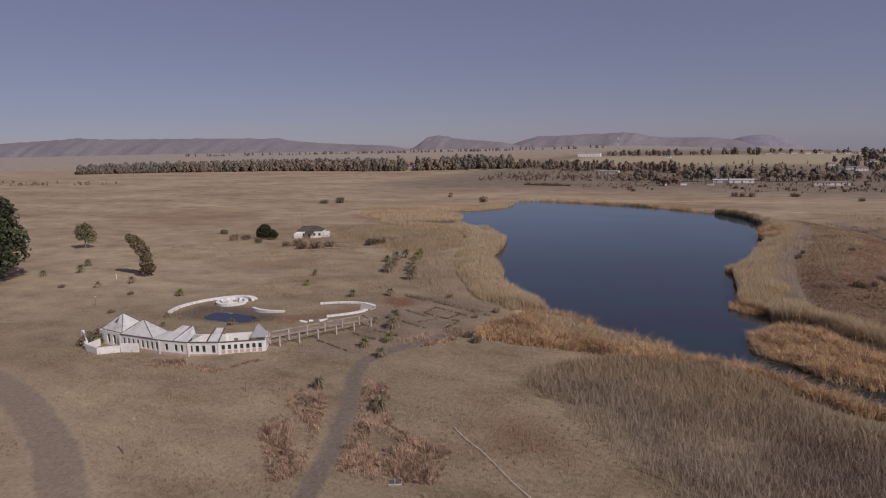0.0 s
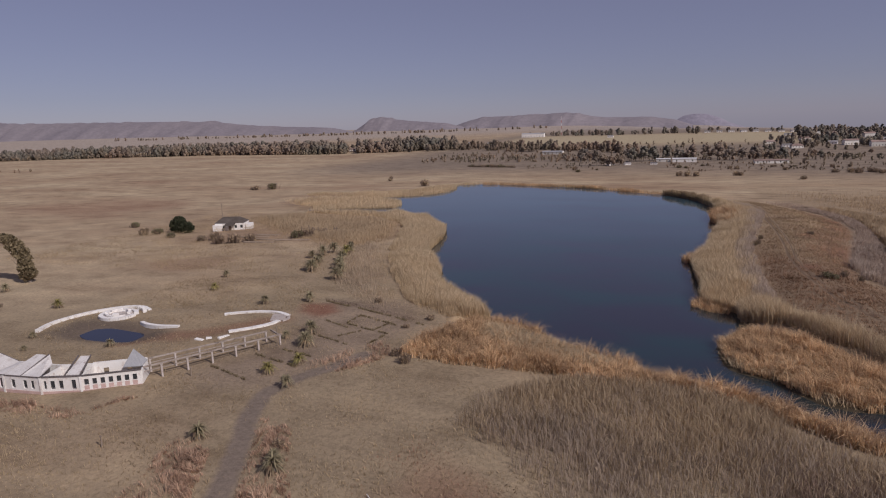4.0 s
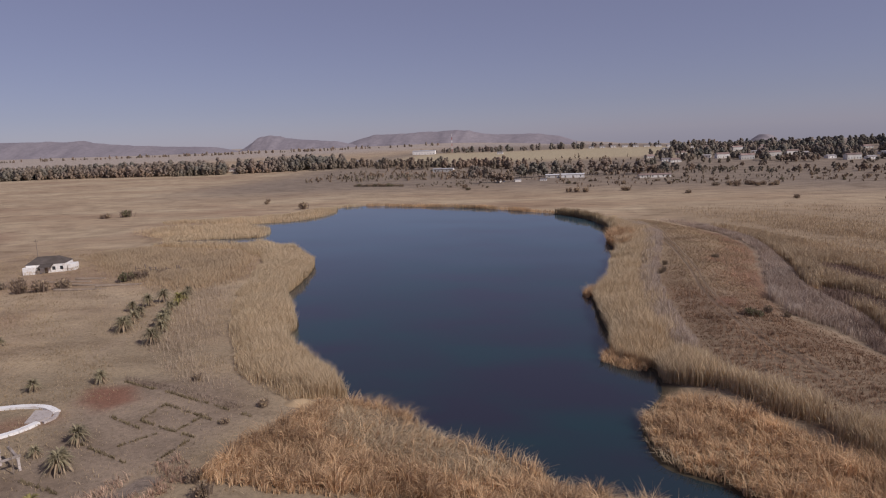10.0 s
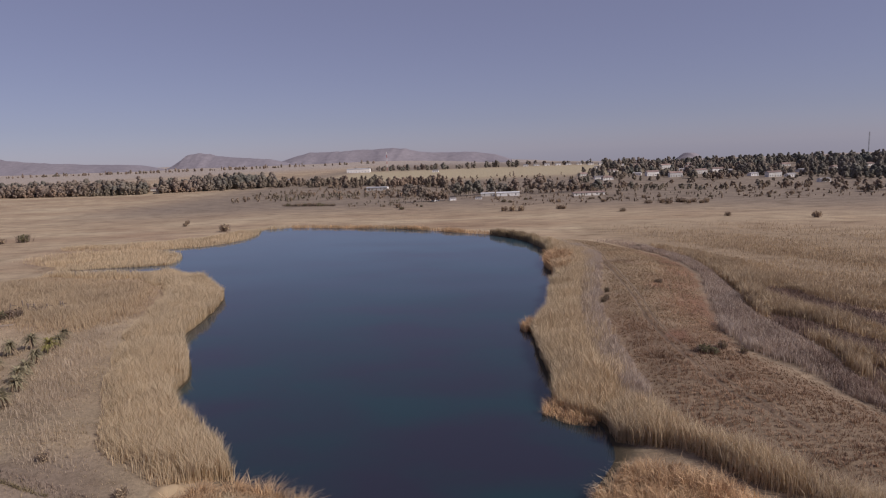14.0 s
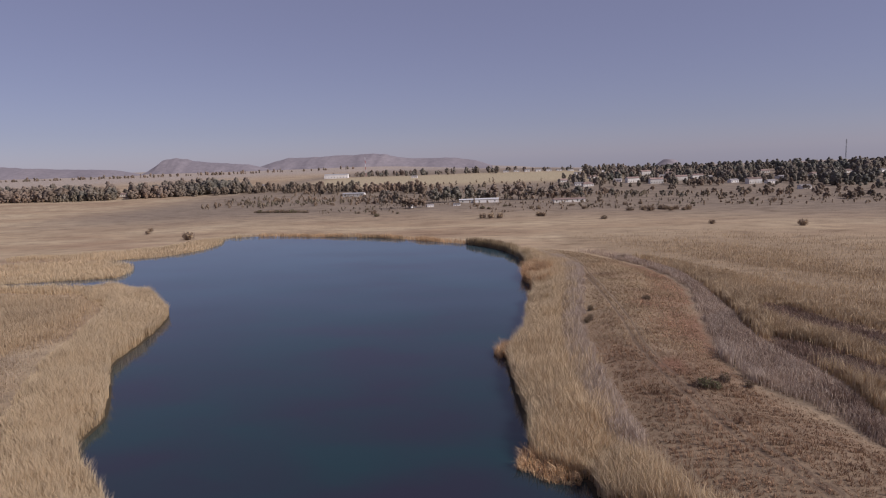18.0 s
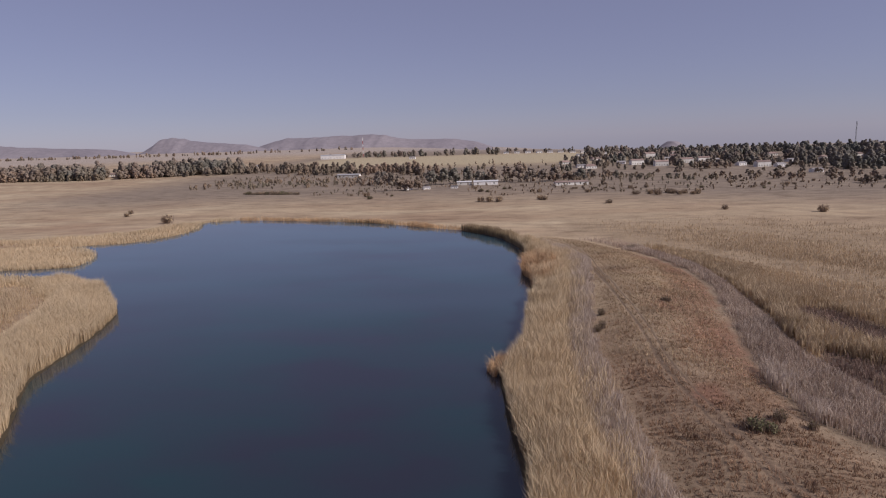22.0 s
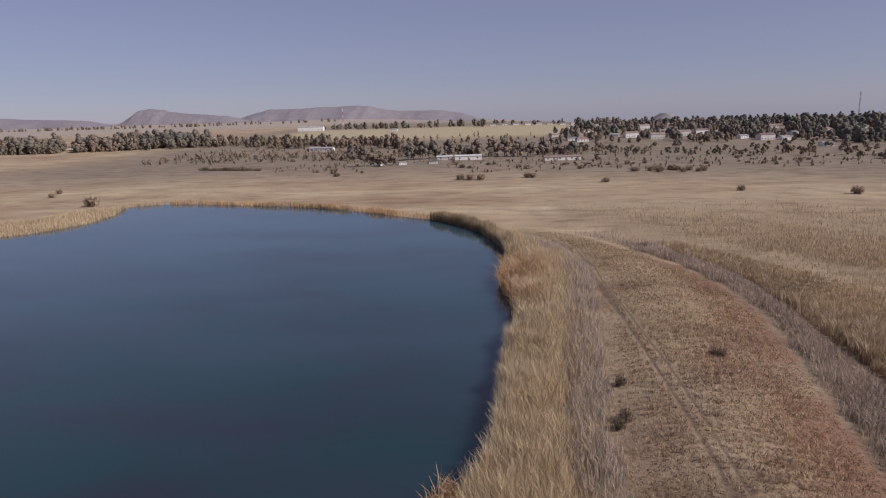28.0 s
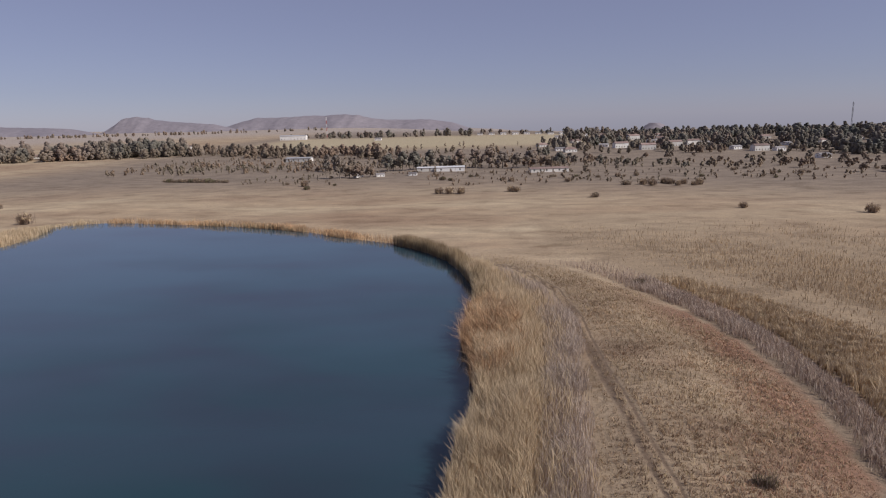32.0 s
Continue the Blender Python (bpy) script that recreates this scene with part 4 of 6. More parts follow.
def box(x0, x1, y0, y1, z0, z1, bevel=0.0):
    bm = bmesh.new()
    put_box(bm, x0, x1, y0, y1, z0, z1)
    if bevel:
        bmesh.ops.bevel(bm, geom=bm.edges[:], offset=bevel, segments=1, affect="EDGES")
    bmesh.ops.recalc_face_normals(bm, faces=bm.faces[:])
    return bm


def wall_run(length, z0, z1, thick, openings):
    """A wall along +x with openings (s0, s1, low, high) that go through it."""
    bm = bmesh.new()
    cuts = sorted({0.0, length, *[v for o in openings for v in o[:2]]})
    for a, b in zip(cuts, cuts[1:]):
        hole = [o for o in openings if o[0] <= a + 1e-6 and o[1] >= b - 1e-6]
        if hole:
            put_box(bm, a, b, 0, thick, z0, hole[0][2])
            put_box(bm, a, b, 0, thick, hole[0][3], z1)
        else:
            put_box(bm, a, b, 0, thick, z0, z1)
    bmesh.ops.remove_doubles(bm, verts=bm.verts[:], dist=0.001)
    bmesh.ops.recalc_face_normals(bm, faces=bm.faces[:])
    return bm


def along(p, q, z=0.0):
    """The pose at p that turns +x towards q."""
    return pose(p[0], p[1], z, 0, 0, math.degrees(math.atan2(q[1] - p[1], q[0] - p[0])))


def slab(points, thick=0.12):
    """A sloping plate through the points, with thickness downwards."""
    bm = bmesh.new()
    top = [bm.verts.new(p) for p in points]
    low = [bm.verts.new((p[0], p[1], p[2] - thick)) for p in points]
    bm.faces.new(top)
    bm.faces.new(low[::-1])
    for k in range(len(points)):
        j = (k + 1) % len(points)
        bm.faces.new((top[k], low[k], low[j], top[j]))
    bmesh.ops.recalc_face_normals(bm, faces=bm.faces[:])
    return bm


def tube(bm, points, radii, sides=7):
    """A tapered limb along the points."""
    rings = []
    pts = [Vector(p) for p in points]
    for k, p in enumerate(pts):
        d = (pts[min(k + 1, len(pts) - 1)] - pts[max(k - 1, 0)]).normalized()
        a = d.orthogonal().normalized()
        b = d.cross(a)
        rings.append([bm.verts.new(p + (a * math.cos(t) + b * math.sin(t)) * radii[k]) for t in np.arange(sides) * 2 * math.pi / sides])
    for r, s in zip(rings, rings[1:]):
        for k in range(sides):
            bm.faces.new((r[k], r[(k + 1) % sides], s[(k + 1) % sides], s[k]))
    bm.faces.new(rings[0][::-1])
    bm.faces.new(rings[-1])


def at_ground(x, y, sink=0.08, rz=0.0, s=1.0):
    return Matrix.Translation((x, y, float(ground_z(np.array([x]), np.array([y]))[0]) - sink)) @ Matrix.Rotation(rz, 4, "Z") @ Matrix.Scale(s, 4)


PAINT = plain("white_paint_worn", (0.78, 0.735, 0.68), (0.88, 0.85, 0.80), 1.2, 0.85, dirt=(0.58, 0.48, 0.41))
PLINTH = plain("plinth_pink", (0.50, 0.33, 0.29), (0.62, 0.45, 0.40), 2, 0.9)
ROOFSLAB = plain("pale_roof_sheet", (0.56, 0.52, 0.48), (0.72, 0.68, 0.64), 0.9, 0.75, dirt=(0.40, 0.34, 0.30))
TRIM = plain("dark_trim", (0.10, 0.085, 0.08), (0.18, 0.15, 0.14), 3, 0.8)
GREYSHEET = plain("grey_roof_sheet", (0.30, 0.30, 0.31), (0.42, 0.41, 0.41), 1.2, 0.6)
BEAM = plain("weathered_beam", (0.26, 0.21, 0.175), (0.42, 0.355, 0.305), 1.5, 0.95, dirt=(0.14, 0.105, 0.085), spec=0.1)
CONCRETE = plain("concrete", (0.42, 0.36, 0.32), (0.56, 0.49, 0.44), 2, 0.9, dirt=(0.30, 0.24, 0.20))
SLATE = plain("old_roof", (0.075, 0.062, 0.052), (0.14, 0.115, 0.10), 1, 0.95, spec=0.05)
SHADEGLASS = plain("dark_glass_and_shade", (0.03, 0.035, 0.04), (0.06, 0.06, 0.065), 1, 0.25, relief=0, spec=0.5)
WOODOLD = plain("weathered_wood", (0.20, 0.15, 0.11), (0.34, 0.27, 0.21), 6, 0.9)
CREAM = plain("cream_wall", (0.62, 0.57, 0.50), (0.78, 0.74, 0.68), 0.5, 0.9, per_object=0.2)
TILE = plain("red_brown_roof", (0.20, 0.13, 0.11), (0.33, 0.24, 0.20), 0.6, 0.85, per_object=0.3)
SHEETWHITE = plain("white_sheet_roof", (0.55, 0.53, 0.51), (0.70, 0.68, 0.66), 0.5, 0.6)
SHEETGREY = plain("dull_sheet_roof", (0.20, 0.18, 0.175), (0.33, 0.30, 0.285), 0.5, 0.7, per_object=0.35)
SHEET = plain("light_sheet_roof", (0.36, 0.345, 0.335), (0.50, 0.48, 0.47), 0.5, 0.5, per_object=0.15)

# ---- ruined white building ----
ruin = thing("ruined_building", pose(-95, 81, 0.0), "long curved white roofless ruin with window openings", "ruin")
inv = Matrix.Translation((95, -81, 0))
FRONT = [(-107.4, 77.6), (-96.6, 78.0), (-89.9, 79.0), (-84.4, 81.3), (-77.5, 86.1)]
BACK = [(-107.6, 82.1), (-97.0, 82.6), (-91.2, 83.4), (-86.7, 85.4), (-80.1, 89.8)]
WTOP, WLOW, TH = 2.75, -0.6, 0.24


def gap(a, b):
    return math.hypot(b[0] - a[0], b[1] - a[1])


L = [gap(a, b) for a, b in zip(FRONT, FRONT[1:])]
opens = [
    [(0.8 + 1.28 * k, 1.45 + 1.28 * k, 0.7, 2.25) for k in range(8)],
    [(1.3, 2.0, 0.85, 2.2), (3.5, 4.2, 0.85, 2.2), (4.9, 5.5, 0.85, 2.2)],
    [(0.4, 0.8, 0.85, 2.2), (1.35, 2.05, 0.85, 2.2), (2.65, 3.3, 0.85, 2.2), (4.5, 5.2, 0.75, 2.25)],
    [(0.42 + 1.12 * k, 1.06 + 1.12 * k, 1.3, 2.25) for k in range(7)],
]
for k, (p, q) in enumerate(zip(FRONT, FRONT[1:])):
    m = inv @ along(p, q)
    w = part("wall", wall_run(L[k], WLOW, WTOP, TH, opens[k]), PAINT, ruin, "white painted masonry wall with openings", m)
    part("plinth", box(0, L[k], -0.07, -0.003, WLOW, 0.55), PLINTH, w, "pinkish stained plinth")
    part("coping", box(-0.05, L[k] + 0.05, -0.1, TH + 0.08, WTOP + 0.003, WTOP + 0.13), TRIM, w, "dark edge along the wall's top")
    for o in opens[k]:
        # Dark sheet fills the opening in place of the shade inside the ruin.
        part("opening_shade_panel" if k == 3 else "opening_shade_sheet", box(o[0] + 0.04, o[1] - 0.04, 0.12, 0.16, o[2] + (0.12 if k == 3 else 0.25), o[3] - 0.05), SHADEGLASS if k != 0 else TRIM, w)
        if k == 3:
            part("sunk_panel", box(o[0] - 0.02, o[1] + 0.02, -0.03, -0.004, 0.62, 1.25), PLINTH, w)
    part("pilaster", box(-0.18, 0.18, -0.14, -0.075, WLOW, WTOP), PAINT, w)
    b0, b1 = BACK[k], BACK[k + 1]
    mb = inv @ along(b0, b1)
    lb = gap(b0, b1)
    ob_ = ((), ((1.2, 2.2, 0.9, 2.0),), ((0.8, 3.2, 0.9, 1.7),), ((1.4, 2.2, 1.2, 2.1), (4.8, 5.6, 1.2, 2.1)))[k]
    part("back_wall", wall_run(lb, WLOW, WTOP + (0.35 if k == 3 else 0.2), TH, ob_), PAINT, ruin, "", mb)
for k in range(5):
    part("cross_wall", wall_run(gap(FRONT[k], BACK[k]) - 0.3, WLOW, WTOP - 0.01, 0.2, ()), PAINT, ruin, "", inv @ along(FRONT[k], BACK[k]) @ pose(0.25, -0.1, 0))
part("floor_slab", slab([inv @ Vector((*p, 0.35)) for p in FRONT] + [inv @ Vector((*p, 0.35)) for p in BACK[::-1]], 0.6), CONCRETE, ruin)


def on_bay(k, s, d, z):
    """A place on bay k: s along, d from the front (0) to the back (1)."""
    f = Vector(FRONT[k]).lerp(Vector(FRONT[k + 1]), s)
    g = Vector(BACK[k]).lerp(Vector(BACK[k + 1]), s)
    p = f.lerp(g, d)
    return inv @ Vector((p.x, p.y, z))


E0 = WTOP + 0.16
# two peaked roofs over the older end
for apex, ring in ((Vector((-111.3, 81.6, 5.7)), [(-114.6, 78.9), (-107.6, 78.3), (-107.6, 84.2), (-114.4, 84.6)]), (Vector((-104.6, 81.2, 5.2)), [(-107.3, 77.8), (-98.6, 78.2), (-99.4, 82.6), (-107.2, 82.8)])):
    a = inv @ apex
    for j in range(4):
        p, q = (inv @ Vector((*ring[j], E0)) for j in (j, (j + 1) % 4))
        part("roof_plane", slab([p, q, a]), ROOFSLAB, ruin, "pale sloping roof plane")
        bm = bmesh.new()
        tube(bm, [p + Vector((0, 0, 0.03)), a + Vector((0, 0, 0.04))], [0.07, 0.07], 5)
        part("hip_cap", bm, TRIM, ruin, "dark hip capping")
part("vent", slab([inv @ Vector(v) for v in ((-111.75, 79.85, 4.3), (-110.85, 79.85, 4.3), (-111.3, 80.75, 5.25))], 0.06), TRIM, ruin, "dark triangular vent")
part("wall", wall_run(7.6, WLOW, WTOP, TH, [(2.6, 3.6, 0.3, 2.2), (4.6, 5.6, 0.3, 2.2)]), PAINT, ruin, "", inv @ along((-115.0, 78.5), (-107.45, 77.9)))
part("wall", wall_run(5.6, WLOW, WTOP, TH, []), PAINT, ruin, "", inv @ along((-114.9, 84.3), (-115.0, 78.8)))
part("roof_plane", slab([on_bay(0, 0.84, 0.0, E0), on_bay(0, 1.0, 0.0, E0), on_bay(0, 1.0, 0.75, 3.5), on_bay(0, 0.86, 0.9, 3.3)]), ROOFSLAB, ruin)
part("roof_plane", slab([on_bay(1, 0.04, 0.0, E0), on_bay(1, 0.48, 0.0, E0), on_bay(1, 0.56, 1.0, 4.5), on_bay(1, 0.26, 1.0, 4.5)]), ROOFSLAB, ruin, "pale sloping roof plane")
part("roof_plane", slab([on_bay(1, 0.50, 0.0, E0), on_bay(1, 0.98, 0.0, E0), on_bay(1, 0.92, 0.75, 3.6), on_bay(1, 0.70, 1.0, 4.6)]), ROOFSLAB, ruin)
part("rafter", slab([on_bay(1, 0.48, 0.0, E0 + 0.05), on_bay(1, 0.50, 0.0, E0 + 0.05), on_bay(1, 0.68, 1.0, 4.66), on_bay(1, 0.65, 1.0, 4.66)], 0.2), TRIM, ruin, "dark exposed rafter")
part("roof_plane", slab([on_bay(2, 0.62, 0.1, E0), on_bay(2, 0.94, 0.1, E0), on_bay(2, 0.96, 1.0, 4.3), on_bay(2, 0.66, 1.0, 4.3)]), ROOFSLAB, ruin)
for s in (0.58, 0.97):
    part("rafter", slab([on_bay(2, s, 0.0, E0 + 0.02), on_bay(2, s + 0.025, 0.0, E0 + 0.02), on_bay(2, s + 0.03, 1.0, 4.5), on_bay(2, s, 1.0, 4.5)], 0.22), TRIM, ruin)
tip = inv @ Vector((-80.3, 87.7, 5.3))
for j in range(4):
    ring = [(-80.9, 85.9), (-78.5, 87.2), (-79.7, 89.5), (-82.2, 88.2)]
    p, q = (inv @ Vector((*ring[i % 4], E0)) for i in (j, j + 1))
    part("turret_roof", slab([p, q, tip], 0.1), GREYSHEET, ruin, "small grey pointed roof")
# low yard walls at the end of the ruin
yard = thing("yard_wall", pose(-113, 76, 0), "low white yard wall with a broken top", "wall")
yinv = Matrix.Translation((113, -76, 0))
for p, q, h in (((-121.4, 79.0), (-113.6, 74.6), 1.5), ((-112.6, 73.7), (-108.0, 72.9), 1.35), ((-108.0, 72.9), (-105.0, 75.6), 1.35), ((-113.4, 77.2), (-112.6, 73.9), 1.3), ((-105.0, 75.8), (-101.6, 77.1), 1.7)):
    part("wall_length", wall_run(gap(p, q), -0.6, h, 0.3, ()), PAINT, yard, "", yinv @ along(p, q))
for x, y in ((-121.4, 79.1), (-113.4, 74.4)):
    part("pier", box(-0.25, 0.25, -0.25, 0.25, -0.6, 1.6, 0.03), PAINT, yard, "", yinv @ pose(x, y, 0))

# ---- raised beam walk ----
walkway = thing("beam_walkway", pose(-73, 98, 0.55), "pair of long concrete beams on short posts", "walkway")
ki = Matrix.Translation((73, -98, 0))
BEAMS = (((-78.0, 87.6), (-66.9, 106.3), 6), ((-81.4, 88.6), (-70.4, 107.0), 6))
for p, q, cnt in BEAMS:
    ln = gap(p, q)
    m = ki @ along(p, q)
    part("beam", box(-0.6, ln + 0.3, -0.12, 0.12, 2.0, 2.25, 0.02), BEAM, walkway, "long pale concrete beam", m)
    part("rail", box(-0.6, ln * 0.78, -0.06, 0.06, 1.35, 1.45), BEAM, walkway, "", m)
    for k in range(cnt):
        s = ln * (0.1 + 0.9 * k / (cnt - 1))
        part("post", box(s - 0.14, s + 0.14, -0.15, 0.15, -1.2, 1.997, 0.025), CONCRETE, walkway, "square pale concrete post", m)
        part("post_head", box(s - 0.2, s + 0.2, -0.2, 0.2, 1.86, 1.98, 0.02), CONCRETE, walkway, "", m)
part("cross_beam", box(-0.14, 0.14, -0.2, 3.6, 2.02, 2.26), BEAM, walkway, "", ki @ along((-66.9, 106.3), (-60, 118)) @ pose(-0.1, 0, 0))

# ---- pools ----


def curved_wall(name, pts, width, z0, z1, label, category, material, cuts=6):
    """A low wall with a broad flat top along a curve."""
    p = np.array(pts, float)
    out = []
    for k in range(len(p) - 1):
        a, b, c, d = p[max(k - 1, 0)], p[k], p[k + 1], p[min(k + 2, len(p) - 1)]
        for s in np.arange(cuts) / cuts:
            out.append(0.5 * (2 * b + (c - a) * s + (2 * a - 5 * b + 4 * c - d) * s * s + (3 * b - a - 3 * c + d) * s**3))
    out = np.array(out + [p[-1]])
    o = out.mean(0)
    ob = thing(name, pose(o[0], o[1], float(land(o[0], o[1])) - 0.1), label, category)
    for k in range(0, len(out) - 1, 2):
        seg = out[k:k + 3] - o
        bm = bmesh.new()
        ring = []
        for j, v in enumerate(seg):
            t = seg[min(j + 1, len(seg) - 1)] - seg[max(j - 1, 0)]
            nn = np.array([t[1], -t[0]]) / np.hypot(*t) * width / 2
            if j == 0 and k:
                v = v + t / np.hypot(*t) * 0.02
            ring.append([bm.verts.new((*(v + e * nn), z)) for e, z in ((-1, z0), (-1, z1), (1, z1), (1, z0))])
        for r, s in zip(ring, ring[1:]):
            for i in range(4):
                bm.faces.new((r[i], r[(i + 1) % 4], s[(i + 1) % 4], s[i]))
        bm.faces.new(ring[0][::-1])
        bm.faces.new(ring[-1])
        bmesh.ops.recalc_face_normals(bm, faces=bm.faces[:])
        part("wall_segment", bm, material, ob)
    return ob


curved_wall("pool_wall", [(-120.3, 100.0), (-121.9, 104.0), (-122.0, 108.0), (-120.8, 112.6), (-118.2, 116.4), (-115.4, 118.6), (-112.4, 119.0), (-109.2, 117.6)], 0.75, -0.5, 0.65, "curved white wall round the old pool", "pool wall", PAINT)
curved_wall("pool_wall", [(-102.6, 109.4), (-100.2, 108.6), (-97.0, 108.5), (-93.0, 109.4)], 0.8, -0.5, 0.6, "short white wall beside the old pool", "pool wall", PAINT)
curved_wall("pool_wall", [(-89.0, 117.8), (-86.0, 120.0), (-82.0, 121.6), (-78.4, 121.8), (-75.4, 120.6)], 0.95, -0.5, 0.42, "curved white wall of the slide's landing", "pool wall", PAINT)
curved_wall("pool_wall", [(-75.2, 117.2), (-75.8, 114.6), (-77.8, 111.6), (-80.4, 108.9)], 0.95, -0.5, 0.42, "curved white wall of the slide's landing", "pool wall", PAINT)
curved_wall("pool_kerb", [(-75.2, 120.4), (-74.3, 119.0), (-74.6, 117.4)], 0.6, -0.5, 0.35, "worn grey kerb joining two white walls", "kerb", CONCRETE)
basin = curved_wall("round_basin", [(-113.0 + 3.7 * math.cos(a), 113.0 + 3.2 * math.sin(a)) for a in np.linspace(0.5, 2 * math.pi + 0.2, 13)], 0.9, -0.4, 0.7, "round white basin wall at the pool's edge", "basin", PAINT)
part("basin_floor", slab([(3.2 * math.cos(a), 2.7 * math.sin(a), 0.5) for a in np.linspace(0, 2 * math.pi, 20, endpoint=False)], 0.6), CONCRETE, basin, "pale stained basin floor")
for k in range(11):
    a = 0.6 + k * 0.52
    part("terrace_block", box(-0.62, 0.62, -0.3, 0.3, 0.4, 1.0 + 0.3 * math.sin(k * 2.3), 0.06), PAINT, basin, "", pose(2.35 * math.cos(a), 2.0 * math.sin(a), 0, 0, 0, math.degrees(a) + 90))
landing = thing("slide_landing", pose(-76.4, 119.4, float(land(-76.4, 119.4)) + 0.02), "worn grey concrete landing between curved white walls", "slab")
part("slab", slab([(-2.6, 1.2, 0.16), (-0.6, -2.6, 0.16), (0.9, -2.0, 0.16), (1.5, -0.4, 0.16), (0.6, 1.0, 0.16), (-1.0, 1.6, 0.16)], 0.5), CONCRETE, landing)
for k, (x, y, w) in enumerate(((-83.3, 104.4, 0.9), (-82.0, 105.4, 0.5), (-79.6, 106.6, 1.2))):
    bit = thing("broken_slab", pose(x, y, float(land(x, y)), 4, 6, 40 * k), "white broken concrete fragment on bare soil", "rubble")
    part("fragment", box(-w, w, -0.35, 0.35, -0.2, 0.22, 0.06), PAINT, bit)
steps = thing("striped_kerb", pose(-110.6, 117.2, 0.15), "white broken kerb blocks in a row", "kerb")
for k in range(5):
    part("kerb_block", box(-0.24, 0.24, -0.4, 0.4, -0.5, 0.75, 0.03), PAINT, steps, "", pose(-1.9 + k * 0.85, 0.6 - 0.1 * k * k, 0, 0, 0, -8 * k))
POOLWATER = WATER.copy()
for nd in POOLWATER.node_tree.nodes:
    if nd.type == "VALTORGB":
        nd.color_ramp.elements[0].color, nd.color_ramp.elements[1].color = (0.008, 0.010, 0.022, 1), (0.012, 0.015, 0.032, 1)
pool = new("pool_water", flat_face("pool_water", [(-103.5 + 8.7 * math.cos(a), 103.9 + 3.9 * math.sin(a)) for a in np.linspace(0, 2 * math.pi, 40, endpoint=False)], -0.35, POOLWATER))
tagged(pool, "dark blue-black water left in the old pool", "pool", kind="structure")

# ---- plants ----


def leaf_cloud(blobs, count, size, seed, hang=0.0):
    """Small leaf clumps, as bent pairs of triangles, in ragged balls: (x, y, z, radius, flatness)."""
    g = np.random.default_rng(seed)
    b = np.array(blobs, float)
    k = g.choice(len(b), count, p=b[:, 3] ** 2 / np.sum(b[:, 3] ** 2))
    d = g.normal(0, 1, (count, 3))
    d /= np.linalg.norm(d, axis=1)[:, None]
    r = b[k, 3] * g.uniform(0.35, 1.12, count) ** 0.6
    c = b[k, :3] + d * r[:, None] * np.stack([np.ones(count), np.ones(count), b[k, 4]], 1)
    u = g.normal(0, 1, (count, 3))
    u /= np.linalg.norm(u, axis=1)[:, None]
    w = np.cross(u, g.normal(0, 1, (count, 3)))
    w /= np.linalg.norm(w, axis=1)[:, None]
    s = size * g.uniform(0.6, 1.4, count)[:, None]
    u[:, 2] -= hang
    v = np.stack([c - u * s, c + w * s * 0.55, c + u * s, c - w * s * 0.55 + np.cross(u, w) * s * 0.3], 1)
    base = (np.arange(count) * 4)[:, None]
    return v.reshape(-1, 3), np.concatenate([base + [0, 1, 2], base + [0, 2, 3]], 0)



def clumps(blobs, seed, rings=4, seg=6, rag=0.3):
    """Uneven rounded leaf masses, one for each (x, y, z, radius, flatness)."""
    g = np.random.default_rng(seed)
    vs, fs, at = [], [], 0
    for x, y, z, r, flat in blobs:
        p = np.repeat(np.arange(1, rings) * math.pi / rings, seg)
        a = np.tile(np.arange(seg) * 2 * math.pi / seg, rings - 1) + p * 1.3 + g.uniform(0, 6)
        d = np.concatenate([[[0, 0, 1.0]], np.stack([np.sin(p) * np.cos(a), np.sin(p) * np.sin(a), np.cos(p)], 1), [[0, 0, -1.0]]])
        d = d * (r * g.uniform(1 - rag, 1 + rag, len(d)))[:, None] * [1, 1, flat]
        vs.append(d + [x, y, z])
        last = len(d) - 1
        for k in range(seg):
            j = (k + 1) % seg
            fs.append((at, at + 1 + k, at + 1 + j))
            fs.append((at + last, at + last - seg + j, at + last - seg + k))
            for i in range(rings - 2):
                q, w = at + 1 + i * seg, at + 1 + (i + 1) * seg
                fs += [(q + k, w + k, w + j), (q + k, w + j, q + j)]
        at += len(d)
    return np.concatenate(vs), np.array(fs)


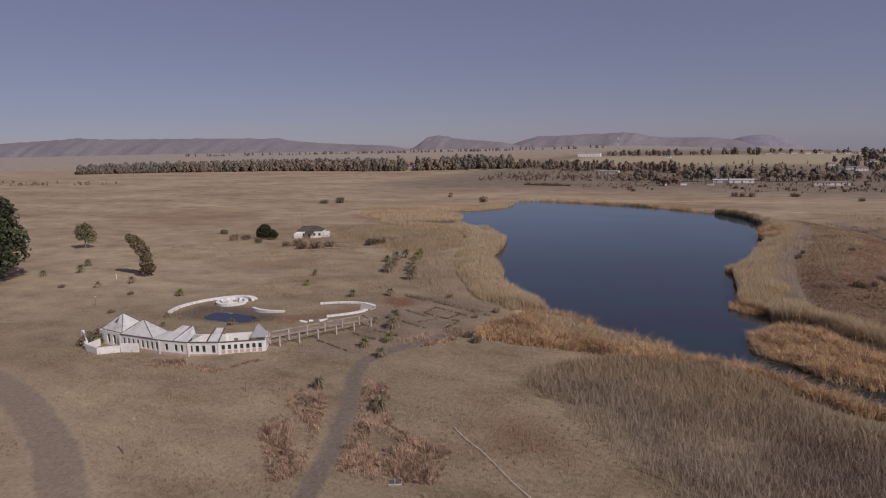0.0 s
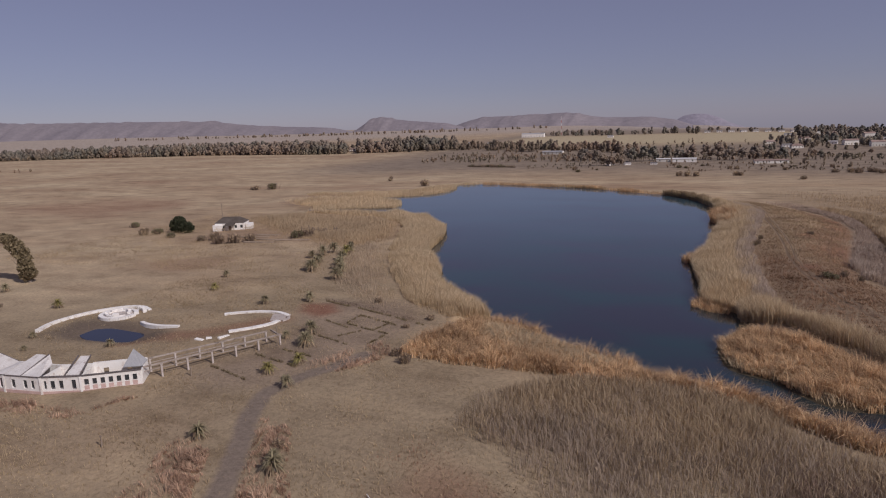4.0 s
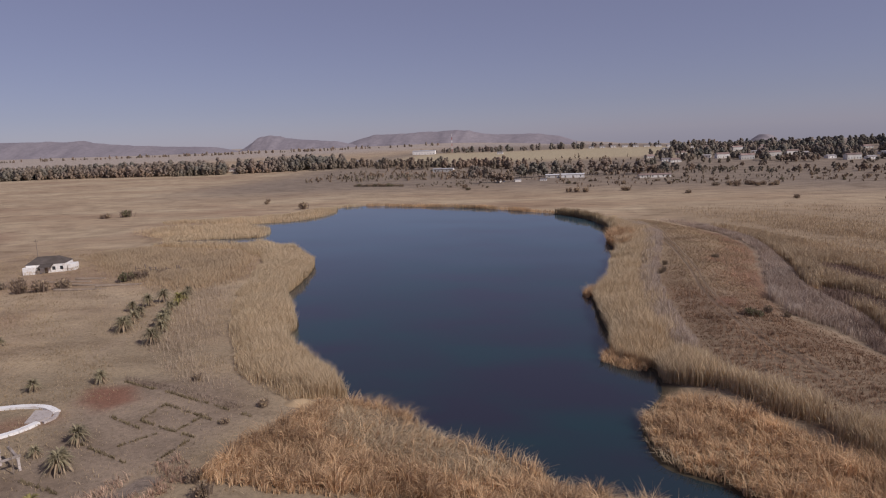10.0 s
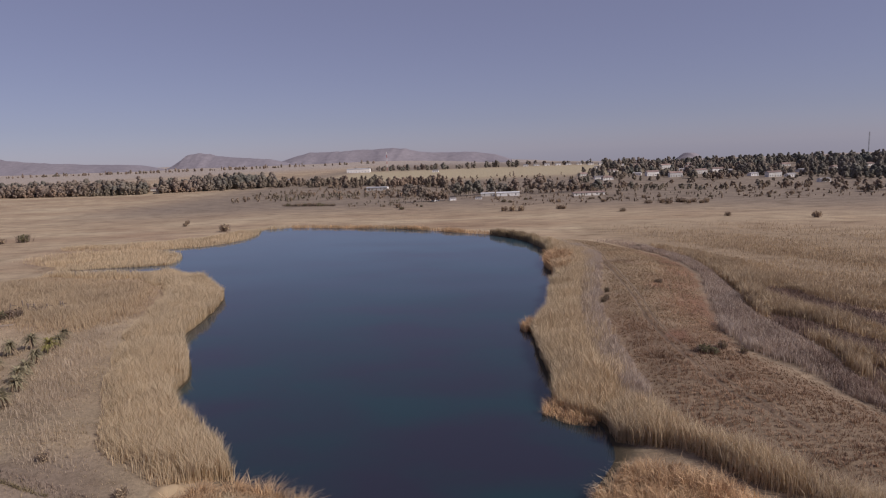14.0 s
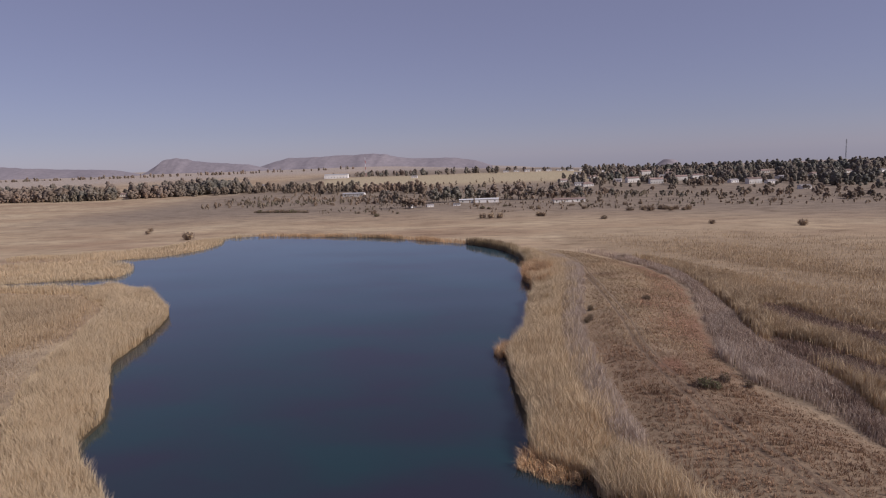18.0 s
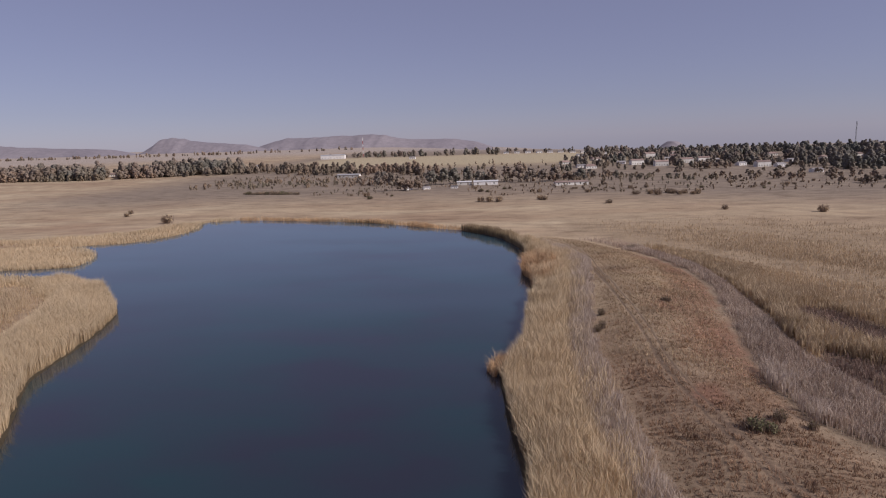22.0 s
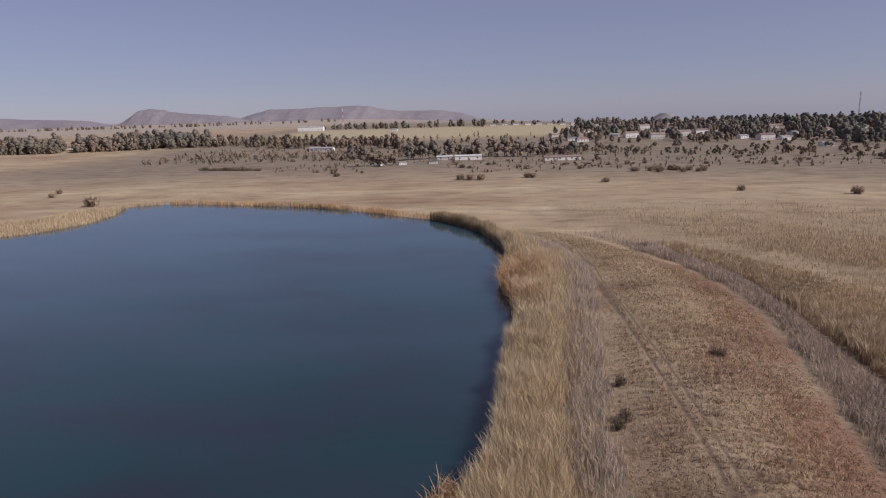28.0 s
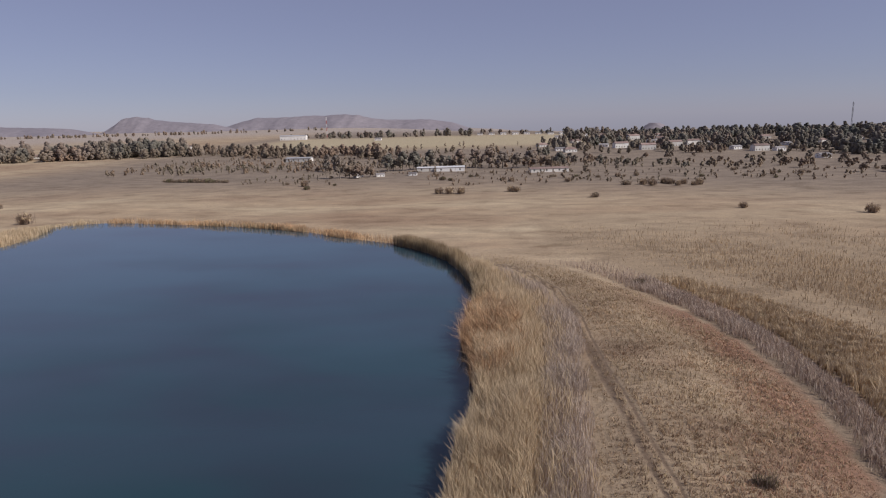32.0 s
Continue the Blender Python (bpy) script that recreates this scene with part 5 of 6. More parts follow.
def tree_parts(h, wide, trunk_h, limbs, leaves, size, seed, flat=0.8, lean=(0, 0), trunk_r=0.25, blobs=None, solid=False):
    g = np.random.default_rng(seed)
    bm = bmesh.new()
    top = Vector((lean[0], lean[1], h * 0.75))
    tube(bm, [(0, 0, -0.3), top * 0.35, top * 0.7, top], [trunk_r * 1.25, trunk_r, trunk_r * 0.7, trunk_r * 0.25])
    out = []
    for k in range(limbs):
        a = k * 2.4 + g.uniform(-0.4, 0.4)
        z = trunk_h + (h - trunk_h) * (0.15 + 0.75 * k / max(limbs - 1, 1))
        f = min(z / (h * 0.75), 1.0)
        root = top * (f * 0.8)
        reach = wide * g.uniform(0.45, 0.8) * (1.15 - 0.7 * k / limbs)
        end = Vector((lean[0] * f + reach * math.cos(a), lean[1] * f + reach * math.sin(a), z))
        tube(bm, [root, root.lerp(end, 0.5) + Vector((0, 0, -0.05 * h)), end], [trunk_r * 0.5, trunk_r * 0.3, trunk_r * 0.1], 5)
        out.append((end.x, end.y, end.z, wide * g.uniform(0.36, 0.55), flat))
    out.append((top.x, top.y, h - wide * 0.35, wide * 0.45, flat))
    v, f = leaf_cloud(blobs or out, leaves, size, seed + 5)
    if solid:
        cv, cf = clumps([(x, y, z, r * 0.95, q) for x, y, z, r, q in out], seed + 9)
        v, f = np.concatenate([cv, v]), np.concatenate([cf, f + len(cv)])
    return bm, v, f


def make_tree(name, spec, leaf, label, category, group="", m=Matrix()):
    bm, v, f = tree_parts(**spec)
    ob = thing(name, m, label, category, group)
    part("trunk", bm, BARK, ob)
    part("crown", mesh_of("crown", v, f, leaf), leaf, ob)
    return ob


# the large dark tree at the field's edge, the two gums and the round bush by the cottage
make_tree("dark_tree", dict(h=27, wide=12.5, trunk_h=3, limbs=22, leaves=9000, size=0.75, seed=3, trunk_r=0.6), LEAF_DARK, "tall dense dark green tree standing in the field", "tree", "", at_ground(-221, 113))
make_tree("gum_tree", dict(h=10.5, wide=4.2, trunk_h=3, limbs=9, leaves=1500, size=0.4, seed=4, trunk_r=0.2), LEAF_OLIVE, "slender open-crowned olive gum tree", "tree", "", at_ground(-256, 170))
LEAN = [(-1.2, 0, 2.4, 1.9, 1.0), (-1.0, 0, 4.4, 2.0, 1.0), (-1.4, 0.2, 6.4, 1.9, 1.0), (-2.6, 0.2, 8.4, 2.0, 1.0), (-4.6, 0, 10.3, 2.2, 0.8), (-6.6, 0, 11.8, 1.9, 0.7), (-8.0, 0, 12.6, 1.2, 0.7), (0.6, 0, 3.0, 1.6, 1.0)]
make_tree("leaning_tree", dict(h=12.5, wide=3.5, trunk_h=2, limbs=7, leaves=2600, size=0.42, seed=5, lean=(-5.5, 0), trunk_r=0.3, blobs=LEAN), LEAF_SCRUB, "olive tree leaning far over to one side", "tree", "", at_ground(-168, 132.5))
make_tree("round_bush", dict(h=6.5, wide=5.0, trunk_h=1, limbs=9, leaves=3800, size=0.4, seed=6, trunk_r=0.25, blobs=[(-1.5, 0, 3.2, 3.2, 0.95), (-0.8, 0, 4.9, 2.2, 0.8), (2.4, 0, 2.2, 2.8, 0.85), (-3.5, 0, 1.8, 1.9, 0.9)]), LEAF_DARK, "dense dark green double bush near the cottage", "bush", "", at_ground(-190.5, 211))


def aloe_mesh(seed, h, leaves, spread_, droop, width):
    """A rosette of long tapering leaves that arch outwards from a short stem."""
    g = np.random.default_rng(seed)
    vs, fs = [], []
    for k in range(leaves):
        a, up = g.uniform(0, 2 * np.pi), g.uniform(0.1, 1.0)
        ln = spread_ * g.uniform(0.75, 1.2)
        w = width * g.uniform(0.7, 1.2)
        ca, sa = math.cos(a), math.sin(a)
        pts = []
        for s in (0, 0.35, 0.7, 1.0):
            out = ln * s * (1.0 - 0.55 * up)
            z = h * (0.35 + 0.2 * up) + ln * s * (0.35 + 0.75 * up) - droop * ln * s * s
            pts.append((out * ca, out * sa, z))
        base = len(vs)
        for (x, y, z), ww in zip(pts, (w * 0.7, w, w * 0.6, 0.01)):
            vs += [(x - sa * ww, y + ca * ww, z + 0.02), (x + sa * ww, y - ca * ww, z + 0.02)]
        for s in range(3):
            i = base + 2 * s
            fs += [(i, i + 1, i + 3), (i, i + 3, i + 2)]
    return np.array(vs), np.array(fs)


def make_aloe(seed, h, green, label):
    ob = thing("aloe", Matrix(), label, "aloe", "aloes in the old garden")
    bm = bmesh.new()
    tube(bm, [(0, 0, -0.2), (0.03, 0, h * 0.3), (0, 0, h * 0.55)], [0.22, 0.2, 0.15], 8)
    part("stem", bm, BARK, ob)
    v, f = aloe_mesh(seed, h, 95, h * 0.72, 0.75, 0.085)
    part("leaf_rosette", mesh_of("leaf_rosette", v, f, LEAF_ALOE if green else ALOE_GREY), None, ob)
    v, f = aloe_mesh(seed + 1, h * 0.75, 60, h * 0.6, 1.15, 0.07)
    part("dead_leaf_skirt", mesh_of("dead_leaf_skirt", v, f, LEAF_DEAD), None, ob, "dry drooping dead leaves")
    return ob


kinds = [make_aloe(21, 2.4, True, "yellow-green aloe rosette on bare ground"), make_aloe(31, 2.2, False, "dark olive aloe with a dry leaf skirt"), make_aloe(41, 2.6, False, "tall grey-green aloe with drooping dead leaves")]
first = [True, True, True]
for x, y, k, s in ((-61.8, 106.7, 2, 1.25), (-63.0, 108.3, 1, 1.1), (-61.0, 95.1, 0, 1.0), (-58.1, 99.2, 0, 0.95), (-55.0, 91.5, 2, 0.9), (-86.4, 127.6, 1, 1.1), (-77.6, 131.6, 1, 1.2), (-65.2, 113.3, 2, 1.15),
                   (-67.9, 109.4, 1, 0.8), (-102.1, 175.3, 1, 1.3), (-100.6, 179.0, 2, 1.2), (-103.4, 171.5, 1, 1.0), (-96.5, 163.1, 1, 1.2), (-97.8, 166.8, 1, 1.1), (-93.6, 156.6, 2, 1.25), (-95.2, 158.6, 1, 1.2), (-94.8, 176.5, 0, 1.2), (-95.8, 180.4, 1, 1.1),
                   (-92.6, 170.2, 1, 1.2), (-89.8, 164.6, 1, 1.2), (-88.0, 160.8, 2, 1.1), (-84.9, 156.8, 1, 1.2), (-82.2, 150.2, 2, 1.2), (-98.6, 185.6, 1, 1.0), (-106.1, 134.4, 0, 0.9), (-113.0, 146.4, 1, 1.0), (-133.3, 114.4, 0, 1.1), (-56.6, 75.4, 1, 1.1),
                   (-42.7, 71.8, 1, 1.2), (-44.0, 73.6, 2, 0.8), (-200.5, 131.0, 1, 1.5), (-211.0, 140.6, 1, 1.4), (-169.1, 115.4, 1, 1.1), (-164.1, 123.1, 1, 1.2), (-207.5, 122.5, 1, 1.2), (-118.0, 97.5, 1, 0.7), (-97.8, 97.8, 1, 0.8), (-112.6, 92.0, 1, 0.6)):
    s = s * (1.25 if y > 148 and x > -105 else 1.0)
    m = at_ground(x, y, 0.05, x * 7.7, s)
    if first[k]:
        kinds[k].matrix_basis, first[k] = m, False
        kinds[k].scale = (s, s, s)
    else:
        c = copy_thing(kinds[k], m)
        c.matrix_basis = m


def shrub_mesh(seed, h, r, twigs, thick=0.05):
    g = np.random.default_rng(seed)
    x, y = g.normal(0, r * 0.28, twigs), g.normal(0, r * 0.28, twigs)
    return blades(x, y, np.full(twigs, -0.1), h * g.uniform(0.45, 1.1, twigs), np.full(twigs, thick), g.uniform(0.1, 0.5, twigs) * r / h, g.uniform(0.0, 0.35, twigs) * r / h, np.arctan2(y, x) + g.normal(0, 0.6, twigs), seed)[:2]


def make_shrub(name, seed, h, r, mat, leaf, label, group):
    ob = thing(name, Matrix(), label, "shrub", group)
    v, f = shrub_mesh(seed, h, r, 130, 0.05 * r)
    part("branch_tangle", mesh_of("branch_tangle", v, f, mat), None, ob)
    v, f = leaf_cloud([(0, 0, h * 0.5, r * 0.62, h / r * 0.6), (r * 0.45, 0.1, h * 0.4, r * 0.4, 0.7), (-r * 0.45, -0.1, h * 0.34, r * 0.42, 0.7)], 170, 0.12 * r, seed + 3)
    part("foliage", mesh_of("foliage", v, f, leaf), None, ob)
    return ob


shrubs = [make_shrub("dry_shrub", 51, 1.3, 1.3, TWIG, LEAF_GREY, "low twiggy grey-brown dry shrub", "shrubs in the grassland"),
          make_shrub("dark_shrub", 61, 1.6, 1.6, TWIG, LEAF_OLIVE, "rounded dark olive shrub in dry grass", "shrubs in the grassland"),
          make_shrub("brown_shrub", 71, 1.8, 1.4, TWIG, LEAF_DEAD, "upright brown winter-bare shrub", "shrubs in the grassland"),
          make_shrub("low_shrub", 81, 1.9, 1.0, TWIG, LEAF_SCRUB, "small olive-brown bush in bank grass", "shrubs in the grassland")]
first = [True] * 4
spots = [(25.8, 169.6, 1, 1.0), (27.0, 169.2, 1, 0.75), (29.3, 172.2, 3, 0.95), (32.3, 171.0, 3, 0.75), (37.5, 299.2, 3, 0.9), (38.8, 299.8, 3, 1.0), (30.2, 223.8, 3, 0.8), (29.4, 224.3, 3, 0.6), (16.6, 216.0, 3, 0.8), (15.4, 207.6, 3, 0.9), (14.6, 206.2, 3, 0.8),
         (-148.7, 191.8, 2, 2.2), (-144.8, 195.3, 2, 2.0), (-161.6, 197.0, 2, 2.0), (-154.0, 190.5, 2, 2.0), (-165.5, 194.5, 0, 1.8), (-130.3, 203.2, 1, 2.0), (-127.4, 205.8, 2, 1.8), (-125.0, 210.5, 2, 1.5), (-198.4, 206.2, 1, 1.7), (-203, 204, 2, 2.0),
         (-185.5, 200.0, 1, 1.4), (-228.1, 222.3, 1, 1.7), (-280, 389, 1, 3.2), (-290, 384, 2, 2.2), (-295, 386, 2, 1.8), (-174.5, 416, 2, 3.0), (-219.1, 452.8, 2, 1.6), (-226.5, 468.9, 2, 1.6), (145.6, 406.3, 2, 2.2), (108, 424, 2, 1.6),
         (-136, 96, 0, 0.9), (-150, 112, 0, 0.9), (-181, 112, 0, 1.0), (-176, 136, 0, 1.0), (-118, 79, 1, 1.6), (-115.5, 78.0, 1, 1.4), (-116.8, 76.2, 2, 1.5), (-42, 104.5, 2, 1.0), (-44.5, 107, 2, 0.9), (-45.5, 76.5, 2, 0.8),
         (-62, 134, 2, 0.8), (-47, 127, 2, 0.8), (-49.5, 121, 2, 0.6), (-8.5, 499.0, 2, 2.4), (-2.5, 498.0, 2, 2.3), (-14.0, 500.5, 2, 2.2), (23.0, 505.0, 2, 2.1), (26.0, 503.5, 2, 1.8), (-95.0, 540.0, 2, 2.2), (60, 470, 0, 2.0), (85, 520, 0, 2.4)]
g = np.random.default_rng(90)
for k in range(15):
    spots.append((-205 + k * 3.4 + g.uniform(-0.9, 0.9), 593 - k * 0.9 + g.uniform(-1, 1), int(g.integers(0, 3)), g.uniform(1.5, 2.3)))
for k in range(18):
    spots.append((g.uniform(92, 128), g.uniform(512, 530), 2, g.uniform(1.3, 2.3)))
for k in range(40):
    spots.append((g.uniform(-110, 260), g.uniform(525, 600), int(g.integers(0, 3)), g.uniform(0.8, 1.8)))
for x, y, k, s in spots:
    m = at_ground(x, y, 0.05, x * 3.1, s)
    if first[k]:
        shrubs[k].matrix_basis, first[k] = m, False
    else:
        copy_thing(shrubs[k], m).matrix_basis = m


def hedge_lines():
    """Low broken garden borders round the bare plots."""
    lines = [((-73.5, 132.2), (-47.1, 123.6)), ((-61.5, 125.3), (-50.2, 121.2)), ((-61.8, 120.4), (-51.2, 116.7)), ((-66.6, 113.7), (-55.5, 109.6)), ((-66.7, 120.7), (-60.2, 118.2)), ((-59.5, 113.3), (-57.1, 117.2)), ((-52.2, 110.0), (-51.3, 116.0)), ((-61.8, 120.4), (-61.5, 125.3)), ((-54.9, 118.1), (-53.6, 123.0)), ((-68.3, 101.3), (-58.0, 98.0)), ((-65.5, 104.4), (-58.0, 102.4)), ((-72, 95), (-63, 92))]
    xs, ys = [], []
    g = np.random.default_rng(5)
    for (x0, y0), (x1, y1) in lines:
        k = int(math.hypot(x1 - x0, y1 - y0) * 24)
        s = g.uniform(0, 1, k)
        s = s[np.sin(s * 31 + x0) + np.sin(s * 13 + y0) > -0.75]
        xs.append(x0 + (x1 - x0) * s + g.normal(0, 0.1, len(s)))
        ys.append(y0 + (y1 - y0) * s + g.normal(0, 0.13, len(s)))
    x, y = np.concatenate(xs), np.concatenate(ys)
    v, f, t = blades(x, y, ground_z(x, y) - 0.03, g.uniform(0.2, 0.55, len(x)), np.full(len(x), 0.09), g.uniform(0, 0.5, len(x)), g.uniform(0, 0.5, len(x)), None, 6)
    ob = new("garden_border", mesh_of("garden_border", v, f, LEAF_SCRUB))
    tagged(ob, "low dry brown hedging round bare garden plots", "hedge", kind="stuff")


hedge_lines()
reed_bed("dry_hedge", [(-75.5, 134.6), (-74.6, 132.4), (-52, 125.2), (-49, 126.4), (-60, 131)], 22, 0.5, 1.2, 0.07, TWIG, "ragged dry brown hedge behind the garden plots", 131, keep=lambda x, y, g: (to_line([(-75, 133.6), (-50, 125.8)], x, y) < 0.8) & (g.uniform(0, 1, len(x)) < 0.75 + 0.5 * rough(x, y, 2, 1)))

RUSTLEAF = stalks("leaf_rust", (0.13, 0.08, 0.055), (0.27, 0.17, 0.12), None, 0.1)
yard_bush = thing("yard_bush", at_ground(-114.8, 79.6), "dense dark red-brown bush inside the yard wall", "bush")
v, f = shrub_mesh(171, 2.4, 2.2, 160, 0.07)
part("branch_tangle", mesh_of("branch_tangle", v, f, TWIG), None, yard_bush)
v, f = leaf_cloud([(0, 0, 1.5, 1.9, 0.8), (-1.8, 0.6, 1.2, 1.5, 0.8), (1.4, 0.3, 1.6, 1.5, 0.9), (-0.4, -0.6, 2.2, 1.2, 0.7)], 900, 0.2, 172)
part("foliage", mesh_of("foliage", v, f, RUSTLEAF), None, yard_bush)

# ---- posts, pipe and slabs ----
for x, y, h, lab in ((-66.6, 69.7, 1.6, "short weathered wooden post"), (-67.3, 48.3, 2.2, "leaning weathered wooden post"), (-175.9, 126.4, 2.0, "short white post in dry grass"), (-147.9, 100.1, 2.6, "thin post with a pale cap"), (-66.8, 105.4, 4.2, "tall thin metal pole beside the beams"), (-72.6, 91.0, 1.5, "thin leaning wooden stake")):
    ob = thing("post", at_ground(x, y, 0.2), lab, "post", "posts in the grass")
    bm = bmesh.new()
    r = 0.05 if h > 3 else 0.1
    tube(bm, [(0, 0, -0.2), (0.05, 0.02, h * 0.5), (0.08, 0.0, h)], [r * 1.1, r, r * 0.9], 8)
    part("shaft", bm, PAINT if "white" in lab else WOODOLD, ob)
    part("cap", box(0.08 - r * 1.3, 0.08 + r * 1.3, -r * 1.3, r * 1.3, h, h + 0.12, 0.01), PAINT if "pale" in lab else WOODOLD, ob)
pipe = thing("water_pipe", at_ground(-23, 65), "long thin pale pipe lying in the grass", "pipe")
bm = bmesh.new()
pts = [(-30.4, 70.9), (-27.5, 68.6), (-24.6, 66.7), (-21.9, 64.5), (-18.5, 61.6), (-14.9, 58.9), (-11.5, 56.0)]
zz = ground_z(np.array([p[0] for p in pts]), np.array([p[1] for p in pts])) - float(ground_z(np.array([-23.0]), np.array([65.0]))[0]) + 0.35
tube(bm, [(p[0] + 23, p[1] - 65, float(z)) for p, z in zip(pts, zz)], [0.04] * len(pts), 8)
part("pipe_length", bm, PAINT, pipe)
pad = thing("concrete_pad", at_ground(-31, 56.5, 0.25, 0.5), "broken concrete pad with a dark opening", "slab")
part("slab", box(-0.8, 0.8, -0.6, 0.6, 0, 0.36, 0.04), CONCRETE, pad)
part("grate", box(-0.7, -0.05, -0.45, 0.45, 0.364, 0.42, 0.02), TRIM, pad, "dark metal grate")
part("grate", box(0.05, 0.7, -0.45, 0.45, 0.364, 0.42, 0.02), TRIM, pad, "dark metal grate")
mound = thing("soil_mound", at_ground(-42.5, 128.5, 0.3), "pale heap of dry cut reeds", "mound")
u, v = np.meshgrid(np.linspace(0, 2 * np.pi, 24, endpoint=False), np.linspace(0, 1, 9))
mx, my = np.cos(u) * v * 2.8, np.sin(u) * v * 1.9
mz = 0.8 * (1 - v**2) * (1 + 0.25 * rough(mx, my, 0.8, 2))
ids = np.arange(u.size).reshape(u.shape)
q = np.stack([ids[:-1], np.roll(ids, -1, 1)[:-1], np.roll(ids, -1, 1)[1:], ids[1:]], -1).reshape(-1, 4)
part("soil_body", mesh_of("soil_body", np.stack([mx.ravel(), my.ravel(), mz.ravel()], 1), q, REED, None, True), None, mound)

# ---- cottage ----


def gable_house(name, m, length, depth, wall_h, roof_h, wall_mat, roof_mat, wins, label, category="house", group="", eave=0.35, hip=0.0, door=True):
    """A plain house: four walls with real openings, glazed windows, a pitched roof."""
    ob = thing(name, m, label, category, group)
    t = 0.25
    ops = []
    for k in range(wins):
        s = length * (k + 0.5) / wins
        ops.append((s - 0.5, s + 0.5, 0.0 if door and k == wins // 2 else 0.9, 2.05))
    for y, turn in ((-depth / 2, 0), (depth / 2, 180)):
        mm = pose(-length / 2 if turn == 0 else length / 2, y, 0, 0, 0, turn)
        w = part("wall", wall_run(length, -0.8, wall_h, t, ops), wall_mat, ob, "", mm)
        for a, b, lo, hi in ops:
            part("door" if lo == 0 else "window", box(a + 0.02, b - 0.02, 0.1, 0.15, lo + 0.02, hi - 0.02), WOODOLD if lo == 0 else SHADEGLASS, w)
    for x, turn in ((length / 2 - 0.003, 90), (-length / 2 + 0.003, -90)):
        part("end_wall", wall_run(depth - 2 * t - 0.01, -0.8, wall_h, t, [(depth * 0.35, depth * 0.35 + 1.0, 0.9, 2.05)]), wall_mat, ob, "", pose(x, (-1 if turn == 90 else 1) * (depth / 2 - t - 0.005), 0, 0, 0, turn))
    lx, ly, z = length / 2 + eave, depth / 2 + eave, wall_h + 0.02
    rx = lx - hip
    for sy in (-1, 1):
        part("roof_slope", slab([(-lx, sy * ly, z), (lx, sy * ly, z), (rx, 0, z + roof_h), (-rx, 0, z + roof_h)]), roof_mat, ob)
    for sx in (-1, 1):
        if hip:
            part("roof_slope", slab([(sx * lx, -ly, z), (sx * lx, ly, z), (sx * rx, 0, z + roof_h)]), roof_mat, ob)
        else:
            part("gable", slab([(sx * (length / 2 - 0.05), -depth / 2, z - 0.02), (sx * (length / 2 - 0.05), depth / 2, z - 0.02), (sx * (length / 2 - 0.05), 0, z + roof_h - 0.12)], 0.02), wall_mat, ob)
    return ob


cz = float(land(-175, 222))
cot = gable_house("cottage", pose(-175.2, 222.5, cz, 0, 0, 24), 11.6, 7.0, 3.0, 2.0, PAINT, SLATE, 5, "white-walled cottage with an old grey hipped roof", "cottage", hip=2.6, eave=0.12)
part("porch_roof", slab([(-1.5, -6.2, 2.3), (2.4, -6.2, 2.3), (2.4, -3.6, 2.9), (-1.5, -3.6, 2.9)]), SLATE, cot)
for x in (-1.4, 2.3):
    part("porch_post", box(x - 0.08, x + 0.08, -6.15, -5.99, -0.8, 2.2), WOODOLD, cot)
part("lean_to", box(6.2, 8.2, -2.6, 1.5, -0.8, 2.3, 0.04), PAINT, cot, "small white flat-roofed lean-to")
part("front_room", box(-6.4, -2.8, -4.9, -3.52, -0.8, 2.3, 0.04), PAINT, cot, "white projecting front room")
mast = thing("pole", at_ground(-181.5, 224.5), "tall thin dark pole beside the cottage", "pole")
bm = bmesh.new()
tube(bm, [(0, 0, -0.4), (0, 0, 5), (0.1, 0, 10.5)], [0.13, 0.11, 0.08], 8)
part("shaft", bm, WOODOLD, mast)
part("cross_arm", box(-0.6, 0.8, -0.05, 0.05, 9.6, 9.75), WOODOLD, mast)
EARTH = plain("earth_wall", (0.24, 0.18, 0.13), (0.36, 0.28, 0.205), 1.5, 0.95)
# broken walls and fence near the cottage
fence = thing("ruined_fence", pose(-128, 214, float(land(-128, 214))), "broken wooden fence with leaning posts", "fence")
for k in range(9):
    part("fence_post", box(-0.12, 0.12, -0.12, 0.12, -0.5, 2.2 + 0.3 * math.sin(k * 2.1)), WOODOLD, fence, "", pose(-8 + k * 2.1, 2 * math.sin(k * 1.3), 0, 5 * math.sin(k * 3), 6 * math.cos(k * 2), 0))
    if k % 3 != 1:
        part("fence_rail", box(0, 2.1, -0.05, 0.05, 1.5, 1.62), WOODOLD, fence, "", pose(-8 + k * 2.1, 2 * math.sin(k * 1.3), 0, 0, 0, 18 * math.sin(k)))
for x, y, ln, rz in ((-150, 203, 14, 8), (-141, 199, 18, -3), (-137, 193, 16, 5), (-146, 207, 10, 3), (-128, 197, 13, 12)):
    w = thing("low_ruin_wall", pose(x, y, float(land(x, y)), 0, 0, rz), "low crumbled earth wall in dry grass", "wall")
    part("footing", box(-ln / 2, ln / 2, -0.45, 0.45, -0.6, 0.45, 0.2), EARTH, w)

# ---- far woods and town ----
far_kinds = [dict(h=11, wide=4.6, trunk_h=3.0, limbs=6, leaves=170, size=1.15, seed=201, trunk_r=0.3), dict(h=14, wide=5.2, trunk_h=4.0, limbs=7, leaves=200, size=1.25, seed=202, trunk_r=0.35),
             dict(h=9, wide=5.0, trunk_h=2.0, limbs=6, leaves=180, size=1.1, seed=203, trunk_r=0.3), dict(h=16, wide=3.6, trunk_h=4.0, limbs=8, leaves=190, size=1.1, seed=204, trunk_r=0.3)]
